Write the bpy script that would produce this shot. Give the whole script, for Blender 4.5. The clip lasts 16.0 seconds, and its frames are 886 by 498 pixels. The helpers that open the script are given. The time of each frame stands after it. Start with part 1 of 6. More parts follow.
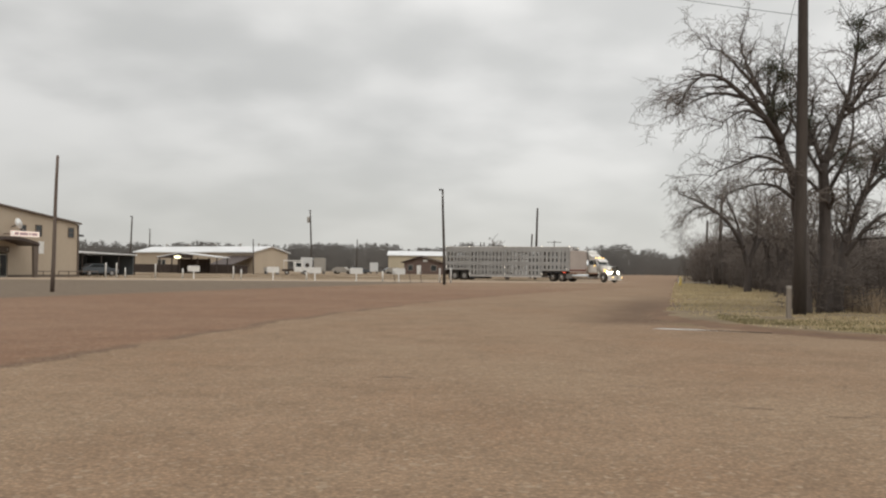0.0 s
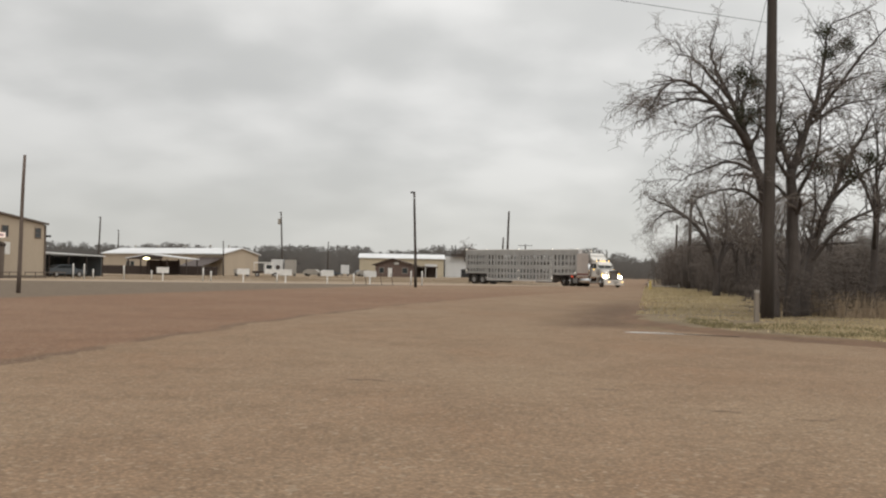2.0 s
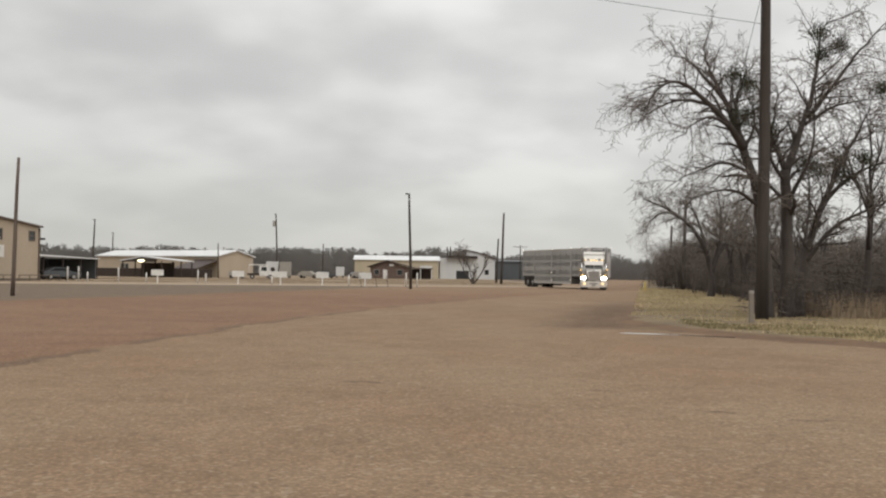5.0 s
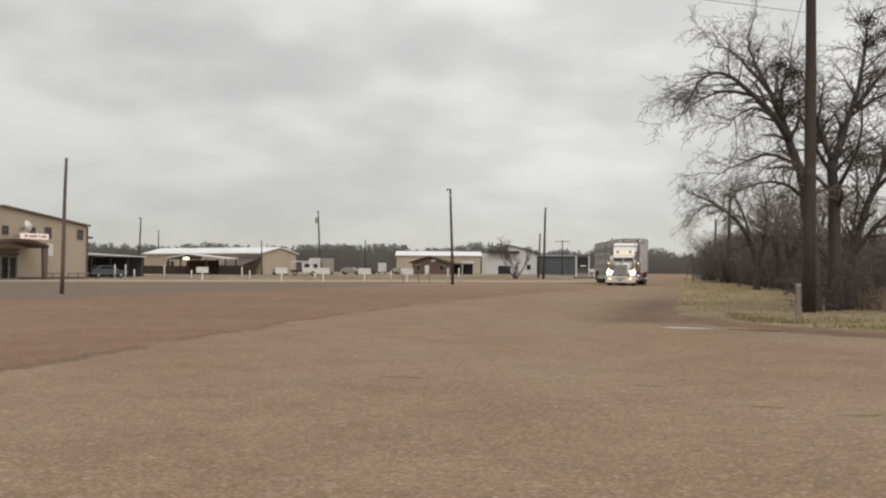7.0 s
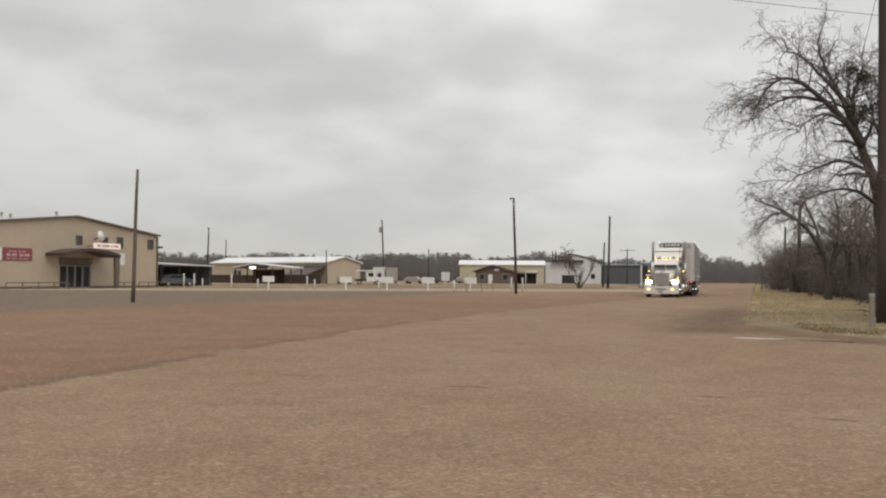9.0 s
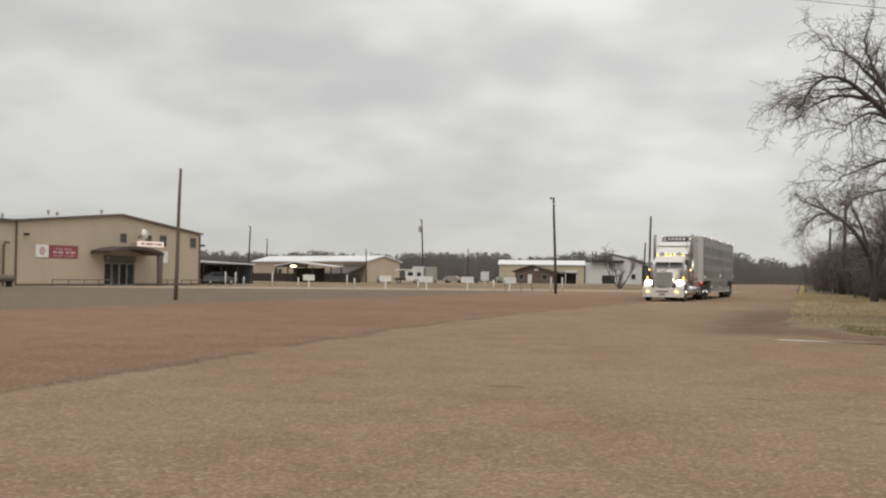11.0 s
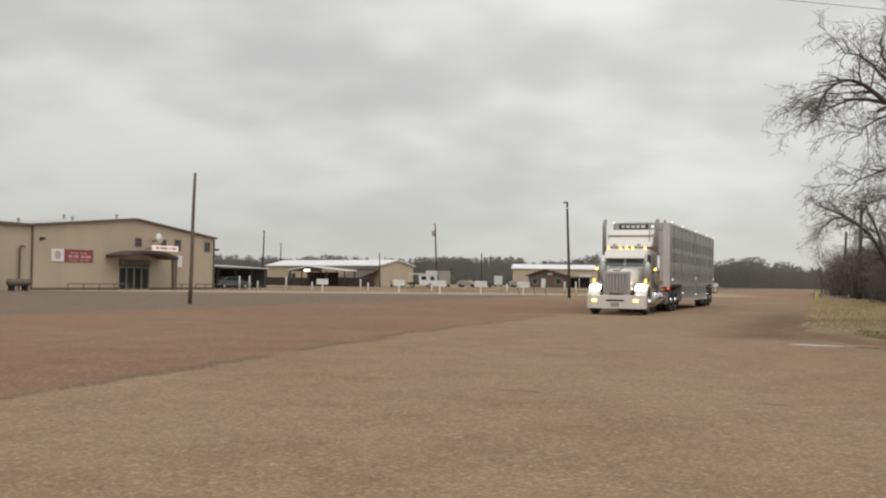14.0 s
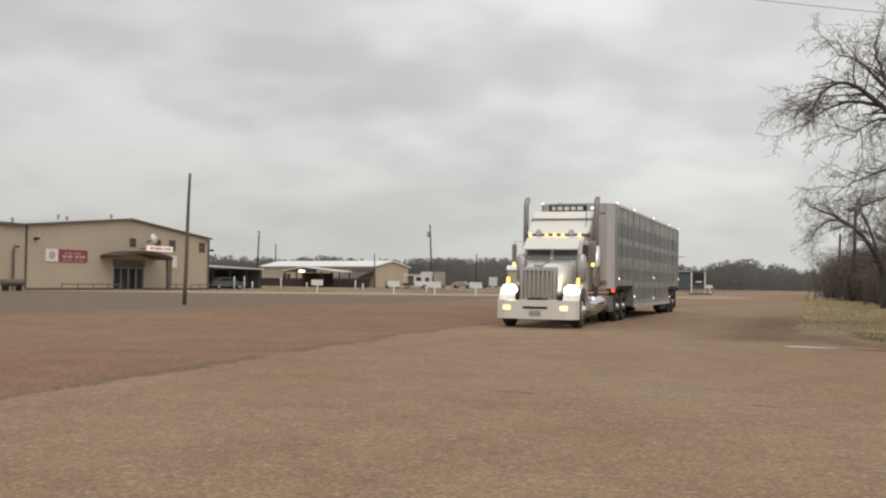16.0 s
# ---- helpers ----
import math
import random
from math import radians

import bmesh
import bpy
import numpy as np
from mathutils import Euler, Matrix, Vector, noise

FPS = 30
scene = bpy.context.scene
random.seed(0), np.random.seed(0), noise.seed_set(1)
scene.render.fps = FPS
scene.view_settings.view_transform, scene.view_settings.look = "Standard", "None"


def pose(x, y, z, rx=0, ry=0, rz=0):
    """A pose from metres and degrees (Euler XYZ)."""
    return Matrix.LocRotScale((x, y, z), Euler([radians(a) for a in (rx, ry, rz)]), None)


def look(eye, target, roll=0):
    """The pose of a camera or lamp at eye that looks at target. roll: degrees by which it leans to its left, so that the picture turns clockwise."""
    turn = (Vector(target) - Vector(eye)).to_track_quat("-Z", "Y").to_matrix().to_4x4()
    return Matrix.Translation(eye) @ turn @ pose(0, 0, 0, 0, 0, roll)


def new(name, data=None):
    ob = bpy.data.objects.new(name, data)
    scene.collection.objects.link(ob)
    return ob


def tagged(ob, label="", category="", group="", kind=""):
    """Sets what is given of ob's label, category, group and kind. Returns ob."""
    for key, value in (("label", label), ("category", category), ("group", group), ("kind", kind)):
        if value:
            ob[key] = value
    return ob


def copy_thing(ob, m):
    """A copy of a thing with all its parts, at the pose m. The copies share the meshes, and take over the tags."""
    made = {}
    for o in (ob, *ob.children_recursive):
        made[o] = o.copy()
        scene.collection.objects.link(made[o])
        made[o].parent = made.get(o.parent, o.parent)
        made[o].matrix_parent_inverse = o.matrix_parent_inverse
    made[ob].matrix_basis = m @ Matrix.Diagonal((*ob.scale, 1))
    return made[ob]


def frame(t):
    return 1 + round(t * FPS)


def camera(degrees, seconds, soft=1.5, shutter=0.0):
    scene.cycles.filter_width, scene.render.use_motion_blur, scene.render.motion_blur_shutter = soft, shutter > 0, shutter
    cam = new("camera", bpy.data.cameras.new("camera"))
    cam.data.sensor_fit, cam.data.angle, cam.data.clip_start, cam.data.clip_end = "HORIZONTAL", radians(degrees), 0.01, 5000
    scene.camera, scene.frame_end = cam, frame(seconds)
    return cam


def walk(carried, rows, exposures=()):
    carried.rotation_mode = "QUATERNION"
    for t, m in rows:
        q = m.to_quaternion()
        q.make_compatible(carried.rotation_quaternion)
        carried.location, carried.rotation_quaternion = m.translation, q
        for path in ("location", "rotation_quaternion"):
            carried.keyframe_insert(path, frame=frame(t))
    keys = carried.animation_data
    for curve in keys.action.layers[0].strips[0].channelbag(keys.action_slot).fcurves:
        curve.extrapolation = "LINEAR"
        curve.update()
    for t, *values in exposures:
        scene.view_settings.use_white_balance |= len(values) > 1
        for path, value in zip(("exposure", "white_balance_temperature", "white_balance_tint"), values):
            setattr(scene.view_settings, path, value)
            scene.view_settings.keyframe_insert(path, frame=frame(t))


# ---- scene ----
cam = camera(48.9, 16.0, soft=2.2)
EYE = (0.0, 0.0, 1.285)
CAM = [(0.0, 0.0, 1.18, -0.74), (0.5, -0.52, 1.11, -0.73), (1.0, -1.1, 1.12, -0.72), (1.5, -1.42, 1.29, -0.89),
       (2.0, -1.69, 1.37, -1.02), (2.5, -1.74, 1.25, -0.78), (3.0, -2.11, 1.31, -0.93), (5.5, -1.85, 1.47, -0.77),
       (6.0, -1.13, 1.3, -0.47), (6.5, -0.47, 1.19, -0.35), (7.0, 0.48, 1.17, -0.42), (7.5, 1.53, 1.33, -0.48),
       (8.0, 2.5, 1.55, -0.45), (8.5, 3.29, 1.59, -0.43), (9.0, 4.2, 1.68, -0.44), (9.5, 4.87, 1.55, -0.47),
       (10.0, 5.34, 1.54, -0.6), (12.5, 7.69, 1.75, -0.82), (13.0, 7.61, 1.65, -0.9), (13.5, 7.39, 1.65, -0.9),
       (14.0, 7.3, 1.86, -0.79), (14.5, 7.3, 1.94, -0.75), (15.0, 7.1, 2.01, -0.82), (15.5, 6.97, 1.94, -0.88),
       (16.0, 7.0, 1.93, -0.93)]
walk(cam, [(t, pose(*EYE, 90 + p, r, y)) for t, y, p, r in CAM])


# ---- node helpers ----
class Nodes:
    """Short hand for building a node tree."""

    def __init__(self, tree):
        self.t = tree
        tree.nodes.clear()

    def node(self, kind):
        return self.t.nodes.new(kind)

    def put(self, socket, value):
        if isinstance(value, bpy.types.NodeSocket):
            self.t.links.new(value, socket)
        else:
            socket.default_value = value

    def math(self, op, a, b=0.0, clamp=False):
        n = self.node("ShaderNodeMath")
        n.operation, n.use_clamp = op, clamp
        self.put(n.inputs[0], a), self.put(n.inputs[1], b)
        return n.outputs[0]

    def noise(self, vec, scale, detail=4.0, rough=0.55):
        n = self.node("ShaderNodeTexNoise")
        self.put(n.inputs["Vector"], vec)
        n.inputs["Scale"].default_value, n.inputs["Detail"].default_value = scale, detail
        n.inputs["Roughness"].default_value = rough
        return n.outputs["Fac"]

    def span(self, value, lo, hi, a=0.0, b=1.0):
        n = self.node("ShaderNodeMapRange")
        n.interpolation_type = "SMOOTHSTEP"
        for s, v in zip(n.inputs[:5], (value, lo, hi, a, b)):
            self.put(s, v)
        return n.outputs[0]

    def mix(self, fac, a, b, blend="MIX"):
        n = self.node("ShaderNodeMix")
        n.data_type, n.blend_type = "RGBA", blend
        self.put(n.inputs[0], fac)
        self.put(n.inputs[6], a if isinstance(a, bpy.types.NodeSocket) else (*a, 1))
        self.put(n.inputs[7], b if isinstance(b, bpy.types.NodeSocket) else (*b, 1))
        return n.outputs[2]

    def scaled(self, vec, sx, sy, sz):
        n = self.node("ShaderNodeVectorMath")
        n.operation = "MULTIPLY"
        self.put(n.inputs[0], vec)
        n.inputs[1].default_value = (sx, sy, sz)
        return n.outputs[0]


# ---- world and sun ----
def build_world():
    w = bpy.data.worlds.new("overcast_sky")
    scene.world = w
    w.use_nodes = True
    n = Nodes(w.node_tree)
    d = n.node("ShaderNodeTexCoord").outputs["Generated"]
    sep = n.node("ShaderNodeSeparateXYZ")
    n.put(sep.inputs[0], d)
    up = n.math("MAXIMUM", sep.outputs[2], 0.0)
    deep = n.math("ADD", up, 0.30)
    comb = n.node("ShaderNodeCombineXYZ")
    n.put(comb.inputs[0], n.math("DIVIDE", sep.outputs[0], deep))
    n.put(comb.inputs[1], n.math("DIVIDE", sep.outputs[1], deep))
    big = n.noise(comb.outputs[0], 1.15, 3.0, 0.45)
    small = n.noise(comb.outputs[0], 4.6, 4.0, 0.5)
    sheet = n.math("ADD", n.math("MULTIPLY", big, 0.80), n.math("MULTIPLY", small, 0.20))
    lit = n.span(sheet, 0.38, 0.62)
    cloud = n.mix(lit, (0.57, 0.57, 0.555), (0.785, 0.777, 0.757))
    low = n.span(up, 0.0, 0.17, 1.0, 0.0)
    cloud = n.mix(n.math("MULTIPLY", low, 0.72), cloud, (0.565, 0.56, 0.525))
    # an overcast sky is about three times as bright overhead as at the horizon
    gain = n.math("MULTIPLY", n.span(up, 0.10, 0.95, 1.0, 1.75), n.span(sep.outputs[0], -0.55, 0.35, 0.93, 1.13))
    sky = n.node("ShaderNodeTexSky")
    sky.sky_type, sky.sun_disc = "NISHITA", False
    sky.sun_elevation, sky.sun_rotation = radians(48), radians(200)
    b1 = n.node("ShaderNodeBackground")
    n.put(b1.inputs[0], cloud), n.put(b1.inputs[1], gain)
    b2 = n.node("ShaderNodeBackground")
    n.put(b2.inputs[0], sky.outputs[0]), n.put(b2.inputs[1], 0.08)
    m = n.node("ShaderNodeMixShader")
    m.inputs[0].default_value = 0.05
    n.put(m.inputs[1], b1.outputs[0]), n.put(m.inputs[2], b2.outputs[0])
    n.put(n.node("ShaderNodeOutputWorld").inputs[0], m.outputs[0])
    lamp = bpy.data.lights.new("sun", "SUN")
    lamp.energy, lamp.angle, lamp.color = 0.7, radians(25), (1.0, 0.96, 0.91)
    ob = new("sun", lamp)
    ob.matrix_world = look((0, 0, 50), (-0.34 * 40, 0.94 * 40, 50 - 44))


build_world()


# ---- materials ----
def material(name, c1, c2=None, rough=0.8, metal=0.0, big=0.6, fine=18.0, bump=0.15, streak=None, spec=0.4, coat=0.0, emit=None, glow=0.0):
    m = bpy.data.materials.new(name)
    m.use_nodes = True
    n = Nodes(m.node_tree)
    out, sh = n.node("ShaderNodeOutputMaterial"), n.node("ShaderNodeBsdfPrincipled")
    n.put(out.inputs[0], sh.outputs[0])
    c2 = c2 or tuple(v * 0.72 for v in c1)
    vec = n.node("ShaderNodeTexCoord").outputs["Object"]
    if streak:
        vec2 = n.scaled(vec, *streak)
    else:
        vec2 = vec
    a, b = n.noise(vec2, big, 3.0), n.noise(vec2, fine, 4.0)
    f = n.math("ADD", n.math("MULTIPLY", n.span(a, 0.3, 0.7), 0.65), n.math("MULTIPLY", n.span(b, 0.25, 0.75), 0.35))
    n.put(sh.inputs["Base Color"], n.mix(f, c1, c2))
    n.put(sh.inputs["Roughness"], n.span(b, 0.2, 0.8, max(rough - 0.1, 0.03), min(rough + 0.1, 1.0)))
    sh.inputs["Metallic"].default_value = metal
    sh.inputs["Specular IOR Level"].default_value = spec
    sh.inputs["Coat Weight"].default_value = coat
    if bump:
        bm = n.node("ShaderNodeBump")
        bm.inputs["Strength"].default_value, bm.inputs["Distance"].default_value = bump, 0.02
        n.put(bm.inputs["Height"], b)
        n.put(sh.inputs["Normal"], bm.outputs[0])
    if emit:
        sh.inputs["Emission Color"].default_value, sh.inputs["Emission Strength"].default_value = (*emit, 1), glow
    return m


def ribbed(name, c1, c2, pitch, axis=0, rough=0.55, depth=0.012):
    """Painted sheet steel with upright ribs."""
    m = material(name, c1, c2, rough, big=0.25, fine=6.0, bump=0.0, streak=(1, 1, 0.25))
    n = m.node_tree
    sh = n.nodes["Principled BSDF"]
    w = n.nodes.new("ShaderNodeTexWave")
    w.bands_direction = "XYZ"[axis]
    w.inputs["Scale"].default_value = math.pi / 10 / pitch
    n.links.new(n.nodes["Texture Coordinate"].outputs["Object"], w.inputs["Vector"])
    b = n.nodes.new("ShaderNodeBump")
    b.inputs["Strength"].default_value, b.inputs["Distance"].default_value = 0.6, depth
    n.links.new(w.outputs["Fac"], b.inputs["Height"])
    n.links.new(b.outputs[0], sh.inputs["Normal"])
    return m


def ground_material():
    m = bpy.data.materials.new("worn_caliche_ground")
    m.use_nodes = True
    n = Nodes(m.node_tree)
    out, sh = n.node("ShaderNodeOutputMaterial"), n.node("ShaderNodeBsdfPrincipled")
    n.put(out.inputs[0], sh.outputs[0])
    vec = n.node("ShaderNodeTexCoord").outputs["Object"]
    sep = n.node("ShaderNodeSeparateXYZ")
    n.put(sep.inputs[0], vec)
    wob = n.math("SUBTRACT", n.noise(vec, 0.35, 5.0), 0.5)
    wob2 = n.math("SUBTRACT", n.noise(vec, 2.2, 4.0), 0.5)
    x = n.math("ADD", sep.outputs[0], n.math("ADD", n.math("MULTIPLY", wob, 1.3), n.math("MULTIPLY", wob2, 0.5)))
    y = sep.outputs[1]
    patch, mid, grit = n.noise(vec, 0.12, 3.0), n.noise(vec, 0.9, 5.0), n.noise(vec, 24.0, 3.0, 0.6)
    pebble = n.node("ShaderNodeTexVoronoi")
    n.put(pebble.inputs["Vector"], vec)
    pebble.inputs["Scale"].default_value = 30.0
    # worn gravel-chip paving
    road = n.mix(n.span(mid, 0.3, 0.7), (0.305, 0.211, 0.141), (0.254, 0.173, 0.113))
    road = n.mix(n.math("MULTIPLY", n.span(patch, 0.45, 0.7), 0.45), road, (0.34, 0.258, 0.178))
    blot = n.noise(n.scaled(vec, 1.0, 0.55, 1.0), 0.33, 5.0, 0.6)
    road = n.mix(n.math("MULTIPLY", n.span(blot, 0.50, 0.66), 0.55), road, (0.285, 0.180, 0.112))
    road = n.mix(n.math("MULTIPLY", n.span(blot, 0.50, 0.36), 0.45), road, (0.325, 0.238, 0.163))
    rough = n.noise(vec, 4.5, 5.0, 0.65)
    road = n.mix(0.34, road, n.mix(n.span(rough, 0.3, 0.7), (0.72, 0.72, 0.72), (1.24, 1.23, 1.2)), "MULTIPLY")
    tracks = n.noise(n.scaled(vec, 0.22, 0.16, 1.0), 1.0, 5.0)
    road = n.mix(n.math("MULTIPLY", n.span(tracks, 0.50, 0.68), 0.35), road, (0.225, 0.155, 0.102))
    # red dirt lot west of the broken paving edge
    edge = n.math("ADD", n.math("ADD", n.math("MULTIPLY", n.math("MULTIPLY", y, y), 0.0031), n.math("MULTIPLY", y, 0.042)), -6.36)
    off = n.math("SUBTRACT", edge, x)
    red = n.mix(n.span(mid, 0.3, 0.7), (0.254, 0.150, 0.096), (0.214, 0.125, 0.080))
    red = n.mix(n.math("MULTIPLY", n.span(patch, 0.4, 0.7), 0.4), red, (0.30, 0.205, 0.145))
    far = n.span(y, 42.0, 66.0, 1.0, 0.0)
    col = n.mix(n.math("MULTIPLY", n.span(off, -0.1, 0.35), n.span(y, 55.0, 85.0, 1.0, 0.25)), road, red)
    lip = n.math("MULTIPLY", n.math("MULTIPLY", n.span(off, -0.12, 0.05), n.span(off, 0.08, 0.4, 1.0, 0.0)), n.span(n.noise(vec, 0.5, 3.0), 0.30, 0.52))
    col = n.mix(n.math("MULTIPLY", n.math("MULTIPLY", lip, far), 0.75), col, (0.14, 0.092, 0.062))
    # old grey asphalt before the hall
    gl = n.math("ADD", n.math("MULTIPLY", n.math("SUBTRACT", y, 29.0), 0.27), -18.0)
    goff = n.math("SUBTRACT", gl, x)
    grey = n.mix(n.span(mid, 0.3, 0.7), (0.160, 0.124, 0.093), (0.196, 0.153, 0.114))
    col = n.mix(n.span(goff, -0.6, 1.2), col, grey)
    # pale dusty lane and the dry field beyond it
    lane = n.math("SUBTRACT", y, n.math("ADD", n.math("MULTIPLY", n.math("ADD", x, 29.0), 0.49), 82.0))
    dust = n.mix(n.span(mid, 0.3, 0.7), (0.47, 0.38, 0.30), (0.39, 0.31, 0.235))
    west = n.span(x, 16.0, 24.0, 1.0, 0.0)
    col = n.mix(n.math("MULTIPLY", n.span(lane, -1.5, 2.5), west), col, dust)
    field = n.mix(n.span(mid, 0.3, 0.7), (0.34, 0.265, 0.185), (0.28, 0.215, 0.15))
    col = n.mix(n.math("MULTIPLY", n.span(lane, 8.0, 16.0), west), col, field)
    # damp soil along the road edge
    vl = n.math("SUBTRACT", x, n.math("ADD", n.math("MULTIPLY", n.math("SUBTRACT", y, 27.6), 0.2416), 6.1))
    damp = n.math("MULTIPLY", n.math("MULTIPLY", n.span(vl, -2.9, -0.6), n.span(vl, 0.8, 1.9, 1.0, 0.0)), n.math("MULTIPLY", n.span(y, 22.6, 25.0), n.span(y, 34.0, 60.0, 1.0, 0.0)))
    corner = n.math("ADD", y, n.math("MULTIPLY", x, 0.95))
    rim = n.math("MULTIPLY", n.math("MULTIPLY", n.span(corner, 28.6, 30.4), n.span(corner, 31.5, 33.0, 1.0, 0.0)), n.span(x, 4.8, 6.4))
    damp = n.math("MULTIPLY", n.math("MAXIMUM", damp, rim), n.span(n.noise(vec, 0.9, 4.0), 0.25, 0.55, 0.55, 1.0))
    col = n.mix(n.math("MULTIPLY", damp, 0.9), col, (0.145, 0.092, 0.06))
    bare = n.math("MULTIPLY", n.span(vl, 0.0, 1.2), n.span(y, 22.0, 24.0))
    col = n.mix(n.math("MULTIPLY", bare, 0.75), col, (0.20, 0.155, 0.085))
    col = n.mix(0.52, col, n.mix(n.span(grit, 0.25, 0.75), (0.5, 0.5, 0.5), (1.35, 1.33, 1.3)), "MULTIPLY")
    col = n.mix(0.48, col, n.mix(n.span(pebble.outputs["Distance"], 0.0, 0.6), (1.45, 1.42, 1.38), (0.62, 0.62, 0.62)), "MULTIPLY")
    chips = n.node("ShaderNodeTexVoronoi")
    n.put(chips.inputs["Vector"], vec)
    chips.inputs["Scale"].default_value = 11.0
    pale = n.math("MULTIPLY", n.span(chips.outputs["Distance"], 0.10, 0.2, 1.0, 0.0), n.span(n.noise(vec, 3.0, 3.0), 0.45, 0.6))
    col = n.mix(n.math("MULTIPLY", pale, 0.55), col, (0.46, 0.37, 0.28))
    dark = n.math("MULTIPLY", n.span(n.noise(vec, 7.0, 4.0, 0.6), 0.62, 0.72), 0.28)
    col = n.mix(dark, col, (0.15, 0.10, 0.066))
    # scattered pale stone chips and dark grit
    stone = n.node("ShaderNodeTexVoronoi")
    n.put(stone.inputs["Vector"], vec)
    stone.inputs["Scale"].default_value = 22.0
    col = n.mix(n.math("MULTIPLY", n.span(stone.outputs["Color"], 0.72, 0.95), 0.55), col, (0.37, 0.295, 0.215))
    col = n.mix(n.math("MULTIPLY", n.span(stone.outputs["Color"], 0.25, 0.05), 0.5), col, (0.13, 0.09, 0.06))
    col = n.mix(1.0, col, (0.985, 0.965, 0.93), "MULTIPLY")
    n.put(sh.inputs["Base Color"], col)
    sh.inputs["Roughness"].default_value = 0.92
    sh.inputs["Specular IOR Level"].default_value = 0.2
    bp = n.node("ShaderNodeBump")
    bp.inputs["Strength"].default_value, bp.inputs["Distance"].default_value = 0.6, 0.03
    n.put(bp.inputs["Height"], n.math("ADD", n.math("MULTIPLY", mid, 0.7), n.math("ADD", grit, n.math("MULTIPLY", pebble.outputs["Distance"], 0.25))))
    n.put(sh.inputs["Normal"], bp.outputs[0])
    return m


GROUND = ground_material()
TAN_STEEL = ribbed("tan_ribbed_steel", (0.47, 0.385, 0.29), (0.41, 0.335, 0.25), 0.30)
CREAM_STEEL = ribbed("cream_ribbed_steel", (0.50, 0.43, 0.31), (0.42, 0.36, 0.26), 0.30)
WHITE_STEEL = ribbed("white_ribbed_steel", (0.66, 0.66, 0.65), (0.56, 0.56, 0.55), 0.30)
GREEN_STEEL = ribbed("grey_green_ribbed_steel", (0.095, 0.105, 0.11), (0.075, 0.082, 0.086), 0.30)
ROOF_STEEL = ribbed("pale_steel_roof", (0.74, 0.74, 0.74), (0.62, 0.62, 0.61), 0.30, rough=0.45)
DARK_TRIM = material("dark_brown_trim", (0.055, 0.038, 0.028), (0.035, 0.025, 0.02), 0.6)
HALL_TRIM = material("brown_hall_trim", (0.15, 0.115, 0.09), (0.11, 0.085, 0.068), 0.6)
HALL_ROOF = ribbed("dull_galvanised_roof", (0.44, 0.44, 0.435), (0.36, 0.36, 0.355), 0.30)
PORCH_ROOF = material("dark_porch_metal", (0.075, 0.05, 0.04), (0.05, 0.035, 0.03), 0.55)
OLD_WOOD = material("weathered_pole_wood", (0.075, 0.06, 0.05), (0.045, 0.037, 0.031), 0.9, fine=9.0, bump=0.5, streak=(6, 6, 0.4))
GREY_WOOD = material("grey_pole_wood", (0.17, 0.13, 0.105), (0.11, 0.085, 0.07), 0.9, fine=9.0, bump=0.5, streak=(6, 6, 0.4))
DARK_WOOD = material("dark_timber", (0.07, 0.05, 0.04), (0.04, 0.03, 0.025), 0.9, bump=0.4, streak=(3, 3, 0.5))
WHITE_PAINT = material("white_paint", (0.78, 0.77, 0.74), (0.62, 0.60, 0.56), 0.6, big=2.0)
BRICK = material("brown_brick", (0.155, 0.105, 0.086), (0.115, 0.08, 0.067), 0.85, big=1.5, fine=12.0)
SHINGLE = material("brown_shingle", (0.12, 0.09, 0.075), (0.09, 0.068, 0.058), 0.9)
BLACK = material("black_metal", (0.02, 0.02, 0.022), (0.03, 0.03, 0.03), 0.5)
RUBBER = material("tyre_rubber", (0.035, 0.032, 0.03), (0.06, 0.05, 0.042), 0.85)
# glass base colour lifted to paint in the sky it reflects
WINDSCREEN = material("sky_paled_windscreen", (0.10, 0.11, 0.11), (0.13, 0.135, 0.13), 0.06, bump=0.0, spec=0.9)
GLASS_DARK = material("tinted_glass", (0.02, 0.024, 0.026), (0.03, 0.034, 0.036), 0.08, bump=0.0, spec=0.6)
CHROME = material("chrome", (0.72, 0.72, 0.72), (0.62, 0.61, 0.6), 0.14, 1.0, bump=0.0)
ALU = material("brushed_aluminium", (0.46, 0.455, 0.44), (0.37, 0.36, 0.345), 0.45, 0.65, big=0.8, fine=14.0, bump=0.05, streak=(1, 1, 0.2))
ALU_DARK = material("dull_mirror_shell", (0.27, 0.255, 0.24), (0.21, 0.20, 0.19), 0.4, 0.5, bump=0)
ALU_NOSE = material("dusty_aluminium_sheet", (0.66, 0.63, 0.60), (0.54, 0.51, 0.48), 0.45, 0.35, big=0.8, bump=0.04)
TRUCK_WHITE = material("cream_white_truck_paint", (0.69, 0.66, 0.61), (0.66, 0.63, 0.58), 0.38, bump=0.0, coat=0.25)
TRUCK_TAN = material("dusty_sleeper_paint", (0.50, 0.44, 0.395), (0.42, 0.36, 0.325), 0.3, bump=0.0, coat=0.5)
TRUCK_RED = material("dark_red_stripe_paint", (0.20, 0.045, 0.03), (0.15, 0.035, 0.025), 0.3, bump=0.0, coat=0.5)
AMBER = material("amber_lamp", (0.9, 0.5, 0.08), rough=0.3, bump=0, emit=(1.0, 0.60, 0.12), glow=3.0)
AMBER_DIM = material("amber_marker", (0.9, 0.55, 0.12), rough=0.3, bump=0, emit=(1.0, 0.70, 0.32), glow=2.0)
